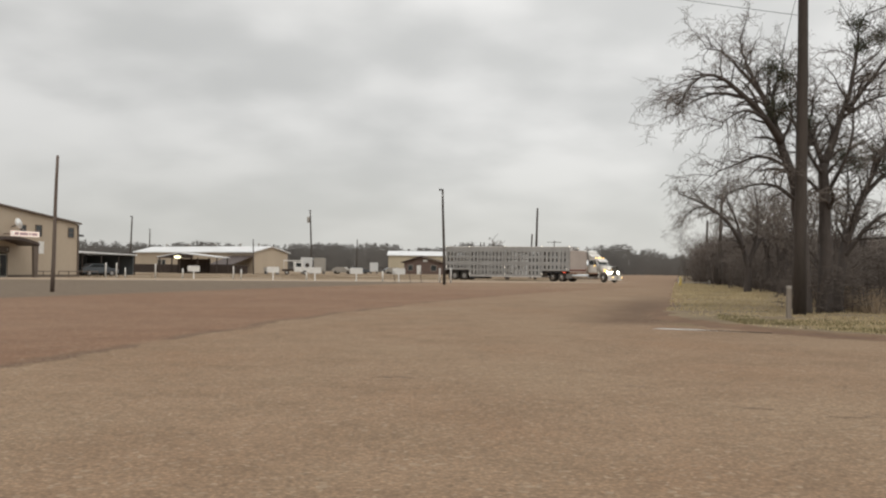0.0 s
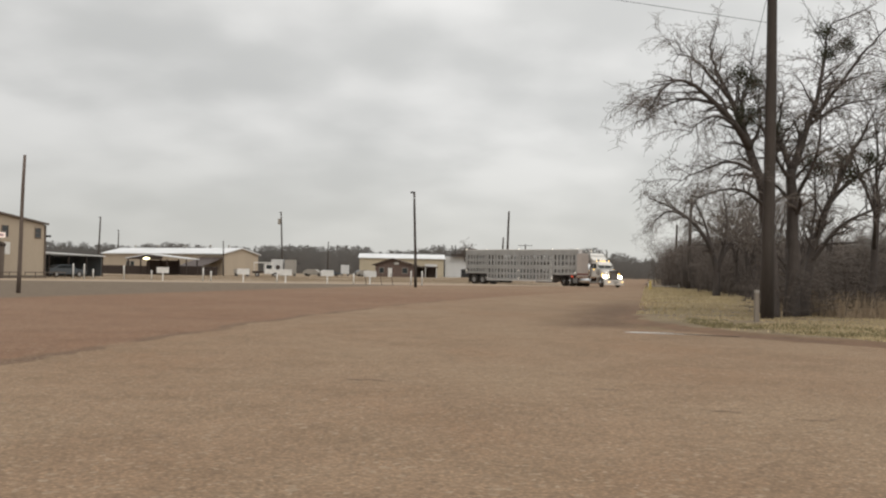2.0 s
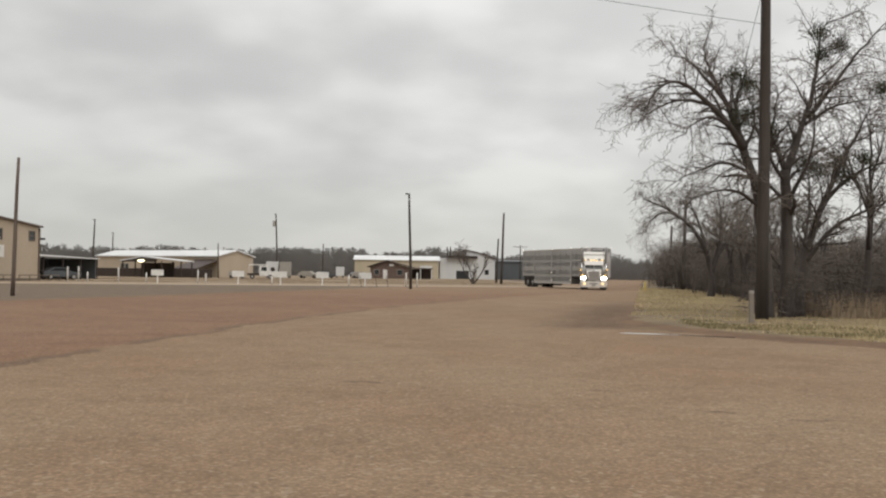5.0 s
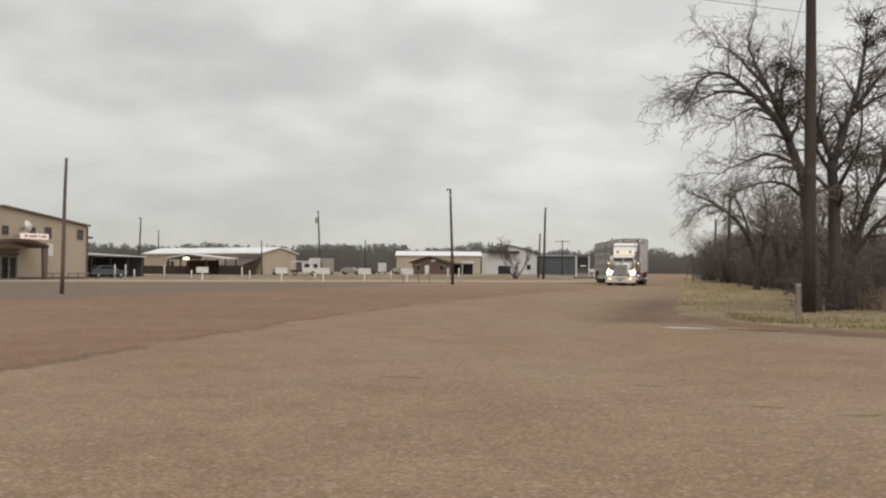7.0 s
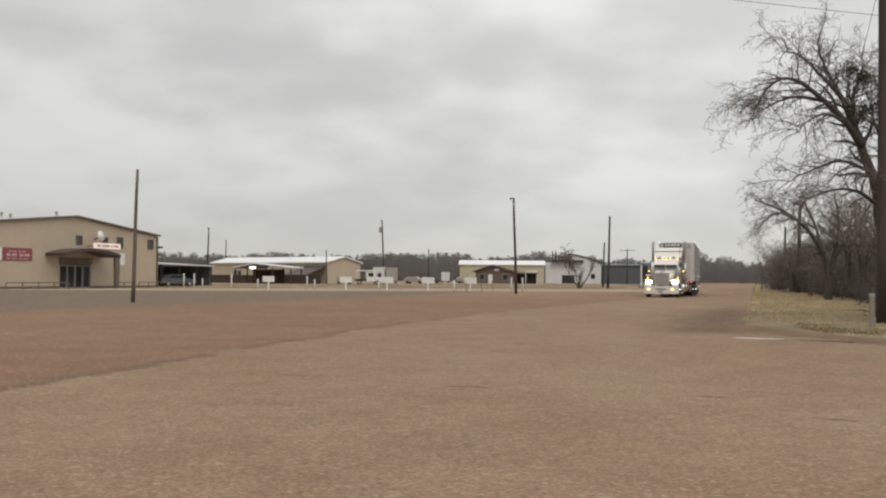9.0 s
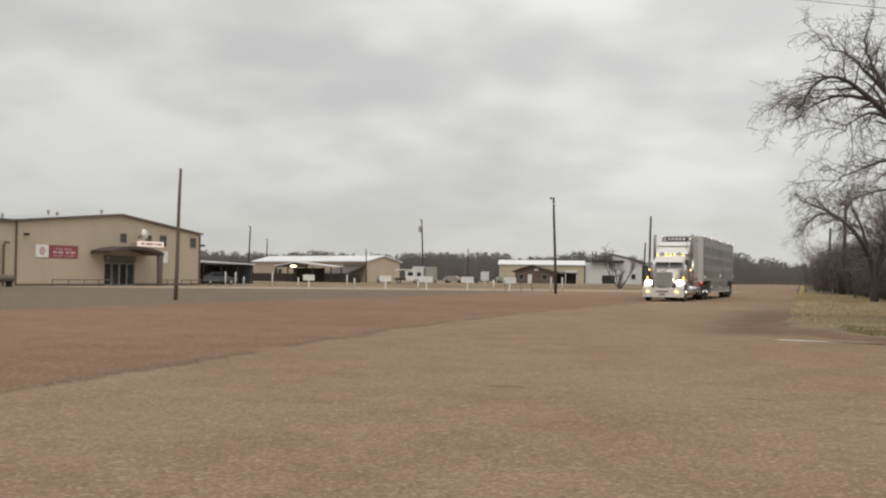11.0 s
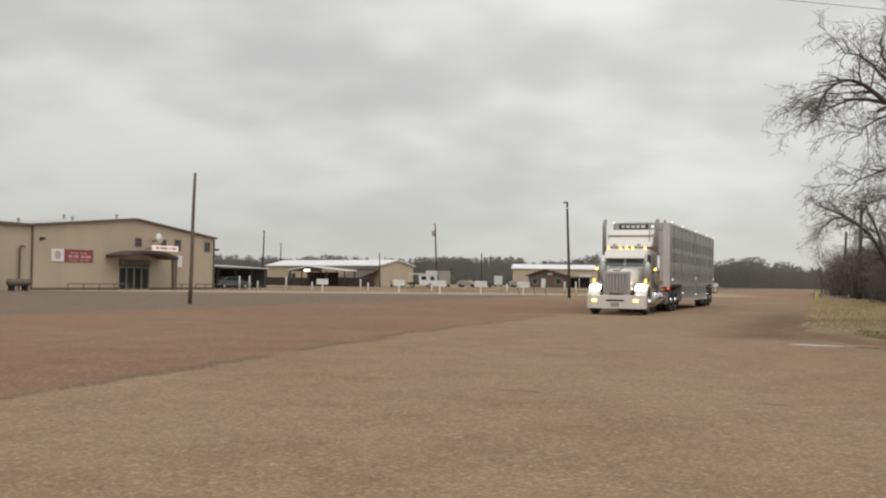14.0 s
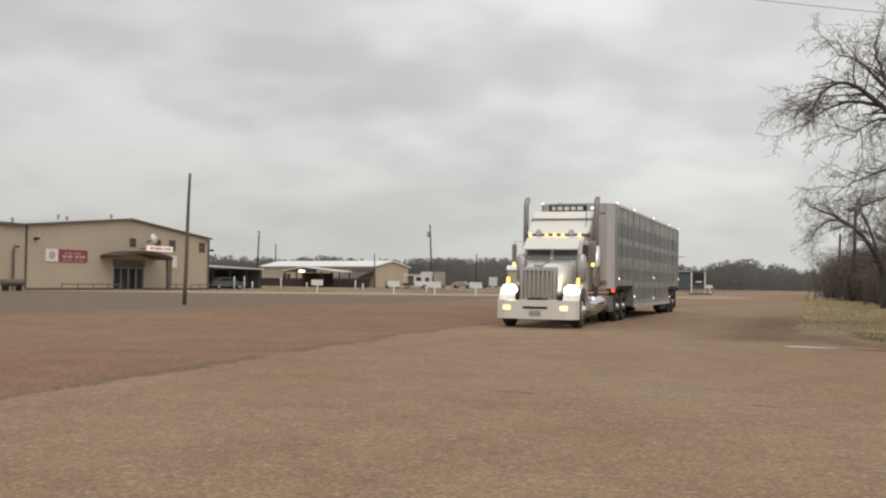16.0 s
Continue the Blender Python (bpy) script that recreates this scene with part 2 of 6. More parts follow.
RED_LAMP = material("red_lamp", (0.7, 0.05, 0.03), rough=0.3, bump=0, emit=(1.0, 0.16, 0.07), glow=1.1)
CLEAR_LAMP = material("pale_marker_lamp", (0.9, 0.85, 0.75), rough=0.3, bump=0, emit=(1.0, 0.9, 0.75), glow=1.4)
HEADLAMP = material("headlamp_glow", (0.9, 0.9, 0.85), rough=0.2, bump=0, emit=(1.0, 0.93, 0.72), glow=60.0)
PORCH_LAMP = material("lit_porch_lamp", (0.9, 0.9, 0.7), rough=0.4, bump=0, emit=(1.0, 0.93, 0.55), glow=3.0)
SIGN_LIT = material("lit_pink_sign_face", (0.8, 0.72, 0.66), (0.75, 0.62, 0.56), 0.4, big=3.0, bump=0, emit=(1.0, 0.80, 0.70), glow=0.4)
SIGN_RED = material("dark_pink_sign_face", (0.27, 0.062, 0.075), (0.22, 0.05, 0.06), 0.5, big=2.0)
SIGN_BAR = material("pale_lettering", (0.55, 0.37, 0.37), (0.48, 0.31, 0.31), 0.5)
BARK = material("grey_brown_bark", (0.095, 0.078, 0.068), (0.052, 0.043, 0.038), 0.95, big=1.5, fine=14.0, bump=0.6, streak=(2, 2, 0.5))
TWIG = material("bare_twigs", (0.185, 0.155, 0.132), (0.13, 0.108, 0.092), 0.95, bump=0)
MISTLETOE = material("green_mistletoe", (0.075, 0.08, 0.045), (0.055, 0.058, 0.034), 0.9, bump=0)
SCRUB = material("winter_scrub", (0.115, 0.092, 0.076), (0.078, 0.063, 0.053), 0.95, big=0.15, bump=0)
# far woods: base colour paled and greyed to paint in the distance haze
FARWOOD = material("hazed_winter_wood", (0.175, 0.163, 0.150), (0.135, 0.128, 0.120), 0.95, big=0.05, bump=0)
DRY_GRASS = material("dry_grass", (0.56, 0.44, 0.265), (0.36, 0.30, 0.165), 0.95, big=0.35, fine=3.0, bump=0)
GREEN_GRASS = material("winter_green_grass", (0.145, 0.135, 0.062), (0.25, 0.205, 0.11), 0.95, big=0.6, bump=0)
CAR_PAINT = material("blue_grey_car_paint", (0.10, 0.112, 0.125), (0.08, 0.09, 0.10), 0.25, bump=0, coat=0.7)
CONCRETE = material("pale_concrete", (0.36, 0.33, 0.29), (0.28, 0.26, 0.23), 0.9, bump=0.3)
STAINED = material("stained_concrete", (0.26, 0.22, 0.18), (0.2, 0.17, 0.14), 0.9, bump=0.3)
WET = material("shallow_puddle", (0.20, 0.17, 0.14), (0.16, 0.13, 0.11), 0.02, bump=0, spec=0.8, coat=1.0)
PATCH = material("cracked_paving", (0.13, 0.092, 0.062), (0.19, 0.135, 0.09), 0.9, big=2.0, bump=0.3)
YELLOW = material("faded_yellow_plastic", (0.55, 0.42, 0.12), (0.5, 0.4, 0.15), 0.6)


# ---- mesh helpers ----
class Geo:
    """Vertices and faces of one part."""

    def __init__(self):
        self.v, self.f = [], []

    def add(self, verts, faces):
        k = len(self.v)
        self.v += [tuple(p) for p in verts]
        self.f += [tuple(i + k for i in f) for f in faces]
        return self

    def box(self, x0, x1, y0, y1, z0, z1):
        return self.hexa([(x0, y0, z0), (x1, y0, z0), (x1, y1, z0), (x0, y1, z0), (x0, y0, z1), (x1, y0, z1), (x1, y1, z1), (x0, y1, z1)])

    def hexa(self, p):
        return self.add(p, [(3, 2, 1, 0), (4, 5, 6, 7), (0, 1, 5, 4), (1, 2, 6, 5), (2, 3, 7, 6), (3, 0, 4, 7)])

    def prism(self, poly, lo, hi, axis="y"):
        """A closed outline, counter-clockwise or not, drawn out along an axis from lo to hi."""
        def at(a, b, c):
            return {"x": (c, a, b), "y": (a, c, b), "z": (a, b, c)}[axis]
        n = len(poly)
        return self.add([at(a, b, lo) for a, b in poly] + [at(a, b, hi) for a, b in poly],
                        [tuple(range(n)), tuple(range(2 * n - 1, n - 1, -1))] + [(i, (i + 1) % n, n + (i + 1) % n, n + i) for i in range(n)])

    def tube(self, pts, radii, n=8, caps=True):
        pts = [Vector(p) for p in pts]
        if isinstance(radii, (int, float)):
            radii = [radii] * len(pts)
        verts, faces = [], []
        ref = Vector((0.31, 0.95, 0.05)) if abs((pts[-1] - pts[0]).normalized().z) > 0.7 else Vector((0, 0, 1))
        for i, (p, r) in enumerate(zip(pts, radii)):
            d = (pts[min(i + 1, len(pts) - 1)] - pts[max(i - 1, 0)]).normalized()
            a = d.cross(ref).normalized()
            b = d.cross(a)
            verts += [p + (a * math.cos(6.28319 * k / n) + b * math.sin(6.28319 * k / n)) * r for k in range(n)]
        for i in range(len(pts) - 1):
            faces += [(i * n + k, i * n + (k + 1) % n, (i + 1) * n + (k + 1) % n, (i + 1) * n + k) for k in range(n)]
        if caps:
            faces += [tuple(range(n - 1, -1, -1)), tuple(range((len(pts) - 1) * n, len(pts) * n))]
        return self.add(verts, faces)

    def ball(self, c, rx, ry=None, rz=None, n=10, m=6):
        ry, rz = ry or rx, rz or rx
        verts = [(c[0], c[1], c[2] + rz)]
        for j in range(1, m):
            a = math.pi * j / m
            verts += [(c[0] + rx * math.sin(a) * math.cos(6.28319 * k / n), c[1] + ry * math.sin(a) * math.sin(6.28319 * k / n), c[2] + rz * math.cos(a)) for k in range(n)]
        verts.append((c[0], c[1], c[2] - rz))
        faces = [(0, 1 + k, 1 + (k + 1) % n) for k in range(n)]
        for j in range(m - 2):
            faces += [(1 + j * n + k, 1 + (j + 1) * n + k, 1 + (j + 1) * n + (k + 1) % n, 1 + j * n + (k + 1) % n) for k in range(n)]
        last = len(verts) - 1
        faces += [(last, 1 + (m - 2) * n + (k + 1) % n, 1 + (m - 2) * n + k) for k in range(n)]
        return self.add(verts, faces)


def part(name, geo, mat, parent=None, label="", bevel=0.0, smooth=False, at=None):
    me = bpy.data.meshes.new(name)
    me.from_pydata(geo.v, [], geo.f)
    if bevel or len(geo.f) < 20000:
        bm = bmesh.new()
        bm.from_mesh(me)
        bmesh.ops.recalc_face_normals(bm, faces=bm.faces)
        if bevel:
            bmesh.ops.bevel(bm, geom=bm.edges[:], offset=bevel, segments=2, affect="EDGES", clamp_overlap=True)
        bm.to_mesh(me)
        bm.free()
    if smooth:
        me.shade_smooth()
    me.materials.append(mat)
    ob = new(name, me)
    if parent:
        ob.parent = parent
    if at:
        ob.matrix_basis = at
    if label:
        tagged(ob, label)
    return ob


def thing(name, m, label, category, group="", kind=""):
    ob = new(name)
    ob.matrix_basis = m
    return tagged(ob, label, category, group, kind)


def structure(name, geo, mat, label, category, smooth=False, at=None, bevel=0.0):
    return tagged(part(name, geo, mat, None, "", bevel, smooth, at), label, category, kind="structure")


# ---- ground ----
def build_ground():
    g = Geo()
    xs = [-2600, -900, -300, -120, -60, -30, -15, -5, 5, 15, 30, 60, 120, 300, 900, 2600]
    ys = [-1500, -400, -100, -30, 0, 8, 16, 25, 40, 60, 90, 140, 220, 400, 900, 2800]
    n = len(xs)
    g.add([(x, y, 0) for y in ys for x in xs], [(j * n + i, j * n + i + 1, (j + 1) * n + i + 1, (j + 1) * n + i) for j in range(len(ys) - 1) for i in range(n - 1)])
    structure("ground", g, GROUND, "worn tan gravel-chip yard with a red dirt lot", "ground")
    # low grassy verge beside the road
    rng = random.Random(5)
    v = Geo()
    out = [(5.8, 23.3), (5.6, 25.6), (6.1, 29), (7.2, 33.5), (8.6, 38), (12, 51), (18, 76), (25, 105), (38, 160), (60, 250), (95, 250), (60, 120), (40, 60), (40, 20), (30, 6), (22, 5.6), (12.9, 12.7), (10.3, 15.7), (8.0, 18.6), (6.5, 21.0)]
    rim = []
    for i, a in enumerate(out):
        b = out[(i + 1) % len(out)]
        for k in range(6):
            t = k / 6
            rim.append((a[0] + (b[0] - a[0]) * t + rng.uniform(-0.3, 0.3), a[1] + (b[1] - a[1]) * t + rng.uniform(-0.3, 0.3)))
    cx, cy = 30.0, 60.0
    n = len(rim)
    ring = [(x, y, -0.012) for x, y in rim]
    inner = [(x + (cx - x) * 0.04, y + (cy - y) * 0.04, 0.035) for x, y in rim]
    v.add(inner + [(cx, cy, 0.12)], [(k, (k + 1) % n, n) for k in range(n)])
    structure("verge", v, material("verge_turf", (0.215, 0.158, 0.088), (0.13, 0.094, 0.054), 0.95, big=0.5, fine=5.0, bump=0.4), "low grassy road verge of dry winter turf", "verge")
    v = Geo()
    v.add(ring + inner, [(k, (k + 1) % n, n + (k + 1) % n, n + k) for k in range(n)])
    structure("verge_edge", v, material("damp_bare_soil", (0.185, 0.105, 0.056), (0.105, 0.06, 0.033), 0.95, big=0.7, fine=6.0, bump=0.4), "damp bare brown soil along the verge", "soil")
    p = Geo()
    pts = [(4.7, 21.95), (5.3, 21.7), (6.1, 21.4), (7.0, 20.75), (7.1, 20.95), (6.3, 21.55), (5.6, 21.95), (5.0, 22.15)]
    p.add([(x, y, 0.005) for x, y in pts], [tuple(range(len(pts)))])
    structure("puddle", p, WET, "thin pale rain puddle along the paving edge", "puddle")
    for x, y, ln, w in ((6.15, 17.6, 0.45, 0.07), (5.35, 20.6, 0.35, 0.08), (-0.55, 11.5, 0.32, 0.05), (2.2, 10.9, 0.2, 0.04), (3.0, 9.3, 0.22, 0.03), (3.75, 8.8, 0.3, 0.025), (1.9, 12.4, 0.35, 0.02)):
        s, k = Geo(), 16
        edge = [(x + ln * (2 * i / k - 1), y + 0.5 * ln * noise.noise((i * 0.3, x, y)), w * math.sin(math.pi * (i + 0.3) / (k + 0.6)) * rng.uniform(0.25, 1.1)) for i in range(k + 1)]
        s.add([(p, q - h, 0.004) for p, q, h in edge] + [(p, q + h, 0.004) for p, q, h in edge], [(i, i + 1, k + 2 + i, k + 1 + i) for i in range(k)])
        structure("paving_crack", s, PATCH, "short ragged dark crack in the gravel paving", "crack")


# ---- poles ----
def utility_pole(x, y, h, r=0.15, lean=(0, 0), arm=0.0, kit=False, can=False, turn=0, wood=None, label="bare weathered wooden utility pole"):
    t = thing("utility_pole", pose(x, y, 0, 0, 0, turn), label, "utility pole", "utility poles")
    g = Geo()
    pts = [(lean[0] * s + 0.02 * math.sin(5 * s + x), lean[1] * s, h * s - 0.05) for s in (0, 0.2, 0.4, 0.6, 0.8, 1)]
    g.tube(pts, [r * (1 - 0.35 * s / 5) for s in range(6)], 10)
    part("pole", g, wood or OLD_WOOD, t, smooth=True)
    if arm:
        part("crossarm", Geo().box(lean[0] - arm, lean[0] + arm, -0.06, 0.06, h - 0.55, h - 0.42), DARK_WOOD, t)
        for s in (-0.9, -0.3, 0.3, 0.9):
            part("insulator", Geo().tube([(lean[0] + s * arm, 0, h - 0.43), (lean[0] + s * arm, 0, h - 0.27)], [0.05, 0.03], 6), CONCRETE, t)
    if can:
        part("transformer", Geo().tube([(lean[0] * 0.8 - 0.42, 0, h * 0.80), (lean[0] * 0.8 - 0.42, 0, h * 0.80 + 0.1), (lean[0] * 0.8 - 0.42, 0, h * 0.80 + 1.1), (lean[0] * 0.8 - 0.42, 0, h * 0.80 + 1.2)], [0.24, 0.3, 0.3, 0.2], 12), CONCRETE, t, "grey can transformer")
    if kit:
        part("yard_light", Geo().tube([(lean[0], 0, h - 0.12), (lean[0] - 0.18, -0.1, h - 0.08), (lean[0] - 0.27, -0.15, h - 0.14)], [0.04, 0.05, 0.1], 8), BLACK, t, "small dark yard light")
        part("strap", Geo().tube([(lean[0] * 0.9, 0, h * 0.92), (lean[0] * 0.9, 0, h * 0.92 + 0.12)], r * 0.85, 8), CHROME, t)
    return t


def build_poles():
    utility_pole(-18.0, 44.9, 6.35, 0.1, (0.15, 0), wood=GREY_WOOD, label="weathered grey-brown wooden pole at the lot's edge")
    utility_pole(0.12, 80.5, 7.95, 0.13, (-0.22, 0), kit=True)
    utility_pole(12.75, 135, 9.95, 0.19, (0.28, 0))
    utility_pole(13.4, 150, 6.9, 0.17, (0.27, 0))
    utility_pole(-26.9, 200, 13.1, 0.2, (-0.55, 0), kit=True, can=True, label="leaning wooden utility pole with a small transformer")
    utility_pole(-54.6, 170, 9.9, 0.17, (0.2, 0), kit=True)
    utility_pole(-69.4, 230, 9.9, 0.17, (0.1, 0), kit=True)
    utility_pole(-33.8, 174, 6.2, 0.13, (-0.2, 0))
    utility_pole(-23.0, 260, 8.9, 0.2)
    utility_pole(29.6, 260, 9.3, 0.2, arm=1.9)
    utility_pole(26.9, 95, 9.05, 0.2, (0.25, 0))
    utility_pole(35.0, 130, 8.3, 0.2, (0.2, 0))
    p = utility_pole(10.71, 29.2, 12.2, 0.2, (0.03, 0), label="tall dark wooden utility pole before bare trees")
    part("bracket", Geo().box(-0.22, 0.12, -0.27, -0.2, 10.0, 10.12), BLACK, p, "small dark iron bracket")
    part("bolt", Geo().tube([(-0.05, -0.3, 10.06), (-0.05, 0.28, 10.06)], 0.02, 6), BLACK, p)
    # cable and guy wires
    def wire(a, b, sag, r=0.012):
        a, b = Vector(a), Vector(b)
        g = Geo()
        g.tube([a.lerp(b, s / 14) - Vector((0, 0, sag * 4 * (s / 14) * (1 - s / 14))) for s in range(15)], r, 5)
        tagged(part("overhead_cable", g, BLACK), "thin dark overhead cable strung to the pole", "cable", "overhead cables")
    wire((10.73, 29.2, 9.05), (-6.0, 29.6, 11.55), 0.1, 0.008)
    wire((10.73, 29.2, 10.4), (9.6, 30.2, 4.6), 0.0, 0.008)
    wire((10.73, 29.2, 11.4), (12.5, 28.6, 7.8), 0.0, 0.008)


# ---- the metal hall ----
def build_hall():
    m = pose(-38.3, 102, 0, 0, 0, math.degrees(math.atan2(-25, -6.5)))
    h = thing("metal_hall", m, "tan ribbed steel hall with a low gable front", "hall")
    E, R, W, D = 5.45, 6.75, 25.8, 32.0
    for poly, name in (([(0, 0), (W, 0), (W, E), (W / 2, R), (0, E)], "wall"),):
        # front wall in three pieces round the doorway
        part(name, Geo().prism([(0, 0), (10.6, 0), (10.6, 2.3), (15, 2.3), (15, 0), (W, 0), (W, E), (W / 2, R), (0, E)], -0.2, 0.0), TAN_STEEL, h)
    part("wall", Geo().box(0, 0.2, -D, -0.2, 0, E), TAN_STEEL, h)
    part("wall", Geo().box(W, W + 17, -0.2, -0.004, 0, E), TAN_STEEL, h)
    part("wall", Geo().box(0, W + 17, -D - 0.2, -D, 0, E), TAN_STEEL, h)
    part("wall", Geo().box(W + 16.8, W + 17, -D, -0.2, 0, E), TAN_STEEL, h)
    roof = Geo().prism([(-0.3, E + 0.02), (W / 2, R + 0.03), (W + 0.3, E + 0.02), (W + 0.3, E + 0.14), (W / 2, R + 0.16), (-0.3, E + 0.14)], -D - 0.3, 0.25)
    part("roof", roof, HALL_ROOF, h)
    part("roof", Geo().box(W + 0.35, W + 17.3, -D - 0.3, 0.25, E + 0.02, E + 0.12), HALL_ROOF, h)
    for a, b, za, zb in ((-0.3, W / 2, E, R), (W / 2, W + 0.3, R, E)):
        part("rake_trim", Geo().hexa([(a, 0.01, za + 0.0), (b, 0.01, zb + 0.0), (b, 0.29, zb + 0.0), (a, 0.29, za + 0.0), (a, 0.01, za + 0.17), (b, 0.01, zb + 0.17), (b, 0.29, zb + 0.17), (a, 0.29, za + 0.17)]), HALL_TRIM, h, "dark brown trim")
    part("eave_trim", Geo().box(W + 0.36, W + 17, 0.01, 0.3, E - 0.06, E + 0.15), HALL_TRIM, h, "dark brown trim")
    for x in (-0.06, W + 0.02):
        part("downpipe", Geo().box(x, x + 0.14, 0.01, 0.13, 0.05, E - 0.05), HALL_TRIM, h, "dark brown downpipe")
    part("riser_pipe", Geo().tube([(W + 1.5, 0.15, 0), (W + 1.5, 0.15, 3.4), (W + 1.4, 0.2, 3.7), (W + 1.1, 0.3, 3.6)], 0.09, 8), HALL_TRIM, h, "bent dark vent pipe")
    for x, z, a, b in ((1.2, 4.55, 0.42, 0.45), (6.3, 4.55, 0.42, 0.5), (8.6, 4.6, 0.36, 0.36), (12.4, 4.6, 0.36, 0.36)):
        w = part("window", Geo().box(x - a, x + a, 0.004, 0.03, z - b, z + b), GLASS_DARK, h, "small dark upper window")
        f = Geo()
        f.box(x - a - 0.07, x - a, 0.004, 0.07, z - b - 0.07, z + b + 0.07).box(x + a, x + a + 0.07, 0.004, 0.07, z - b - 0.07, z + b + 0.07)
        f.box(x - a, x + a, 0.004, 0.07, z + b, z + b + 0.07).box(x - a, x + a, 0.004, 0.07, z - b - 0.07, z - b).box(x - a, x + a, 0.03, 0.06, z - 0.03, z + 0.03)
        part("frame", f, HALL_TRIM, w)
    # glazed entrance
    part("door_recess", Geo().box(10.6, 15, -1.4, -1.3, 0, 2.3), DARK_WOOD, h)
    for x in (10.66, 11.74, 12.84, 13.92):
        d = part("door", Geo().box(x + 0.06, x + 0.96, -0.13, -0.1, 0.1, 2.1), GLASS_DARK, h, "dark glazed entrance door")
        f = Geo().box(x, x + 0.06, -0.16, -0.06, 0, 2.2).box(x + 0.96, x + 1.02, -0.16, -0.06, 0, 2.2).box(x + 0.06, x + 0.96, -0.16, -0.06, 2.1, 2.2).box(x + 0.06, x + 0.96, -0.16, -0.06, 0, 0.1)
        part("door_frame", f, CONCRETE, d)
        part("handle", Geo().tube([(x + 0.86, -0.05, 0.9), (x + 0.86, -0.05, 1.3)], 0.02, 6), CHROME, d)
    # porch
    xs = [9.1 + (16.9 - 9.1) * i / 10 for i in range(11)]
    top = [3.15 + 0.62 * math.sin(math.pi * min(1, max(0, (x - 8.8) / 8.4))) ** 0.8 for x in xs]
    r = Geo().prism([(x, z) for x, z in zip(xs, top)] + [(x, z - 0.28) for x, z in reversed(list(zip(xs, top)))], 0.02, 2.3)
    part("porch_roof", r, PORCH_ROOF, h, "dark brown curved porch roof")
    for x, w in ((9.45, 0.24),):
        part("porch_post", Geo().prism([(x - w, 0), (x + w, 0), (x + w * 1.5, 3.0), (x - w * 1.5, 3.0)], 2.2 - w, 2.2), HALL_TRIM, h)
    # dark strip on the wall between the doors and the porch roof
    part("over_door_strip", Geo().box(10.5, 15.1, 0.004, 0.05, 2.31, 2.9), HALL_TRIM, h, "dark strip above the doors")
    part("notice_board", Geo().box(5.5, 6.3, 0.01, 0.06, 2.3, 3.5), WHITE_PAINT, h, "white notice panel")
    s = part("lit_sign", Geo().box(7.8, 11.6, 1.0, 1.25, 3.84, 4.36), SIGN_LIT, h, "glowing pale pink sign box above the porch")
    for i, (a, b) in enumerate(((8.1, 8.9), (9.05, 9.3), (9.5, 10.6), (10.8, 11.3))):
        part("lettering", Geo().box(a, b, 1.252, 1.262, 3.98, 4.22), SIGN_BAR, s)
    for x in (8.2, 11.2):
        part("bracket", Geo().box(x, x + 0.08, 0.0, 1.0, 4.02, 4.1), HALL_TRIM, s)
    # red banner board
    s = part("banner_board", Geo().box(18.6, 22.2, 0.004, 0.07, 2.5, 3.6), SIGN_RED, h, "dark pink banner board with pale lettering")
    part("emblem_panel", Geo().box(22.22, 23.7, 0.004, 0.072, 2.5, 3.6), WHITE_PAINT, s, "white panel with a round pink emblem")
    part("emblem", Geo().tube([(22.96, 0.074, 3.05), (22.96, 0.082, 3.05)], 0.38, 20), SIGN_BAR, s)
    for a, b, z, k in ((19.4, 21.6, 3.28, 0.05), (18.9, 21.95, 2.98, 0.11), (19.1, 21.9, 2.66, 0.04)):
        for i in range(4):
            p, q = a + (b - a) * (i + 0.06) / 4, a + (b - a) * (i + 0.86 - 0.2 * (i % 2)) / 4
            part("lettering", Geo().box(p, q, 0.072, 0.08, z - k, z + k), SIGN_BAR, s)
    for x in (10.9, 14.7):
        part("porch_lamp", Geo().box(x - 0.1, x + 0.1, 0.01, 0.16, 2.5, 2.75), CONCRETE, h, "small pale lamp under the porch")
    part("kick_plate", Geo().box(0.02, 10.58, 0.005, 0.03, 0.0, 0.22), HALL_TRIM, h, "dark base flashing")
    part("kick_plate", Geo().box(15.02, 25.7, 0.005, 0.03, 0.0, 0.22), HALL_TRIM, h, "dark base flashing")
    # dish and small fittings
    d = part("satellite_dish", Geo().tube([(10.2, 0.62, 5.05), (10.2, 0.72, 5.08), (10.2, 0.8, 5.1)], [0.15, 0.42, 0.5], 18), WHITE_PAINT, h, "pale round satellite dish", smooth=True)
    part("arm", Geo().tube([(10.2, 0.0, 4.75), (10.2, 0.62, 4.95)], 0.05, 6), BLACK, d)
    for x in (0.15, 24.9):
        part("wall_lamp", Geo().box(x - 0.14, x + 0.14, 0.004, 0.4, 4.3, 4.5) if x > 1 else Geo().box(-0.5, -0.1, 0.1, 0.4, 4.2, 4.4), BLACK, h)
    for x, y, z in ((13.2, -2, R), (12.7, -9, R + 0.1), (18.0, -3, 6.25), (22.5, -5, 5.85), (W + 4, -6, E + 0.1)):
        part("roof_vent", Geo().tube([(x, y, z - 0.1), (x, y, z + 0.35), (x, y, z + 0.38), (x, y, z + 0.55)], [0.1, 0.1, 0.17, 0.13], 8), CONCRETE, h)
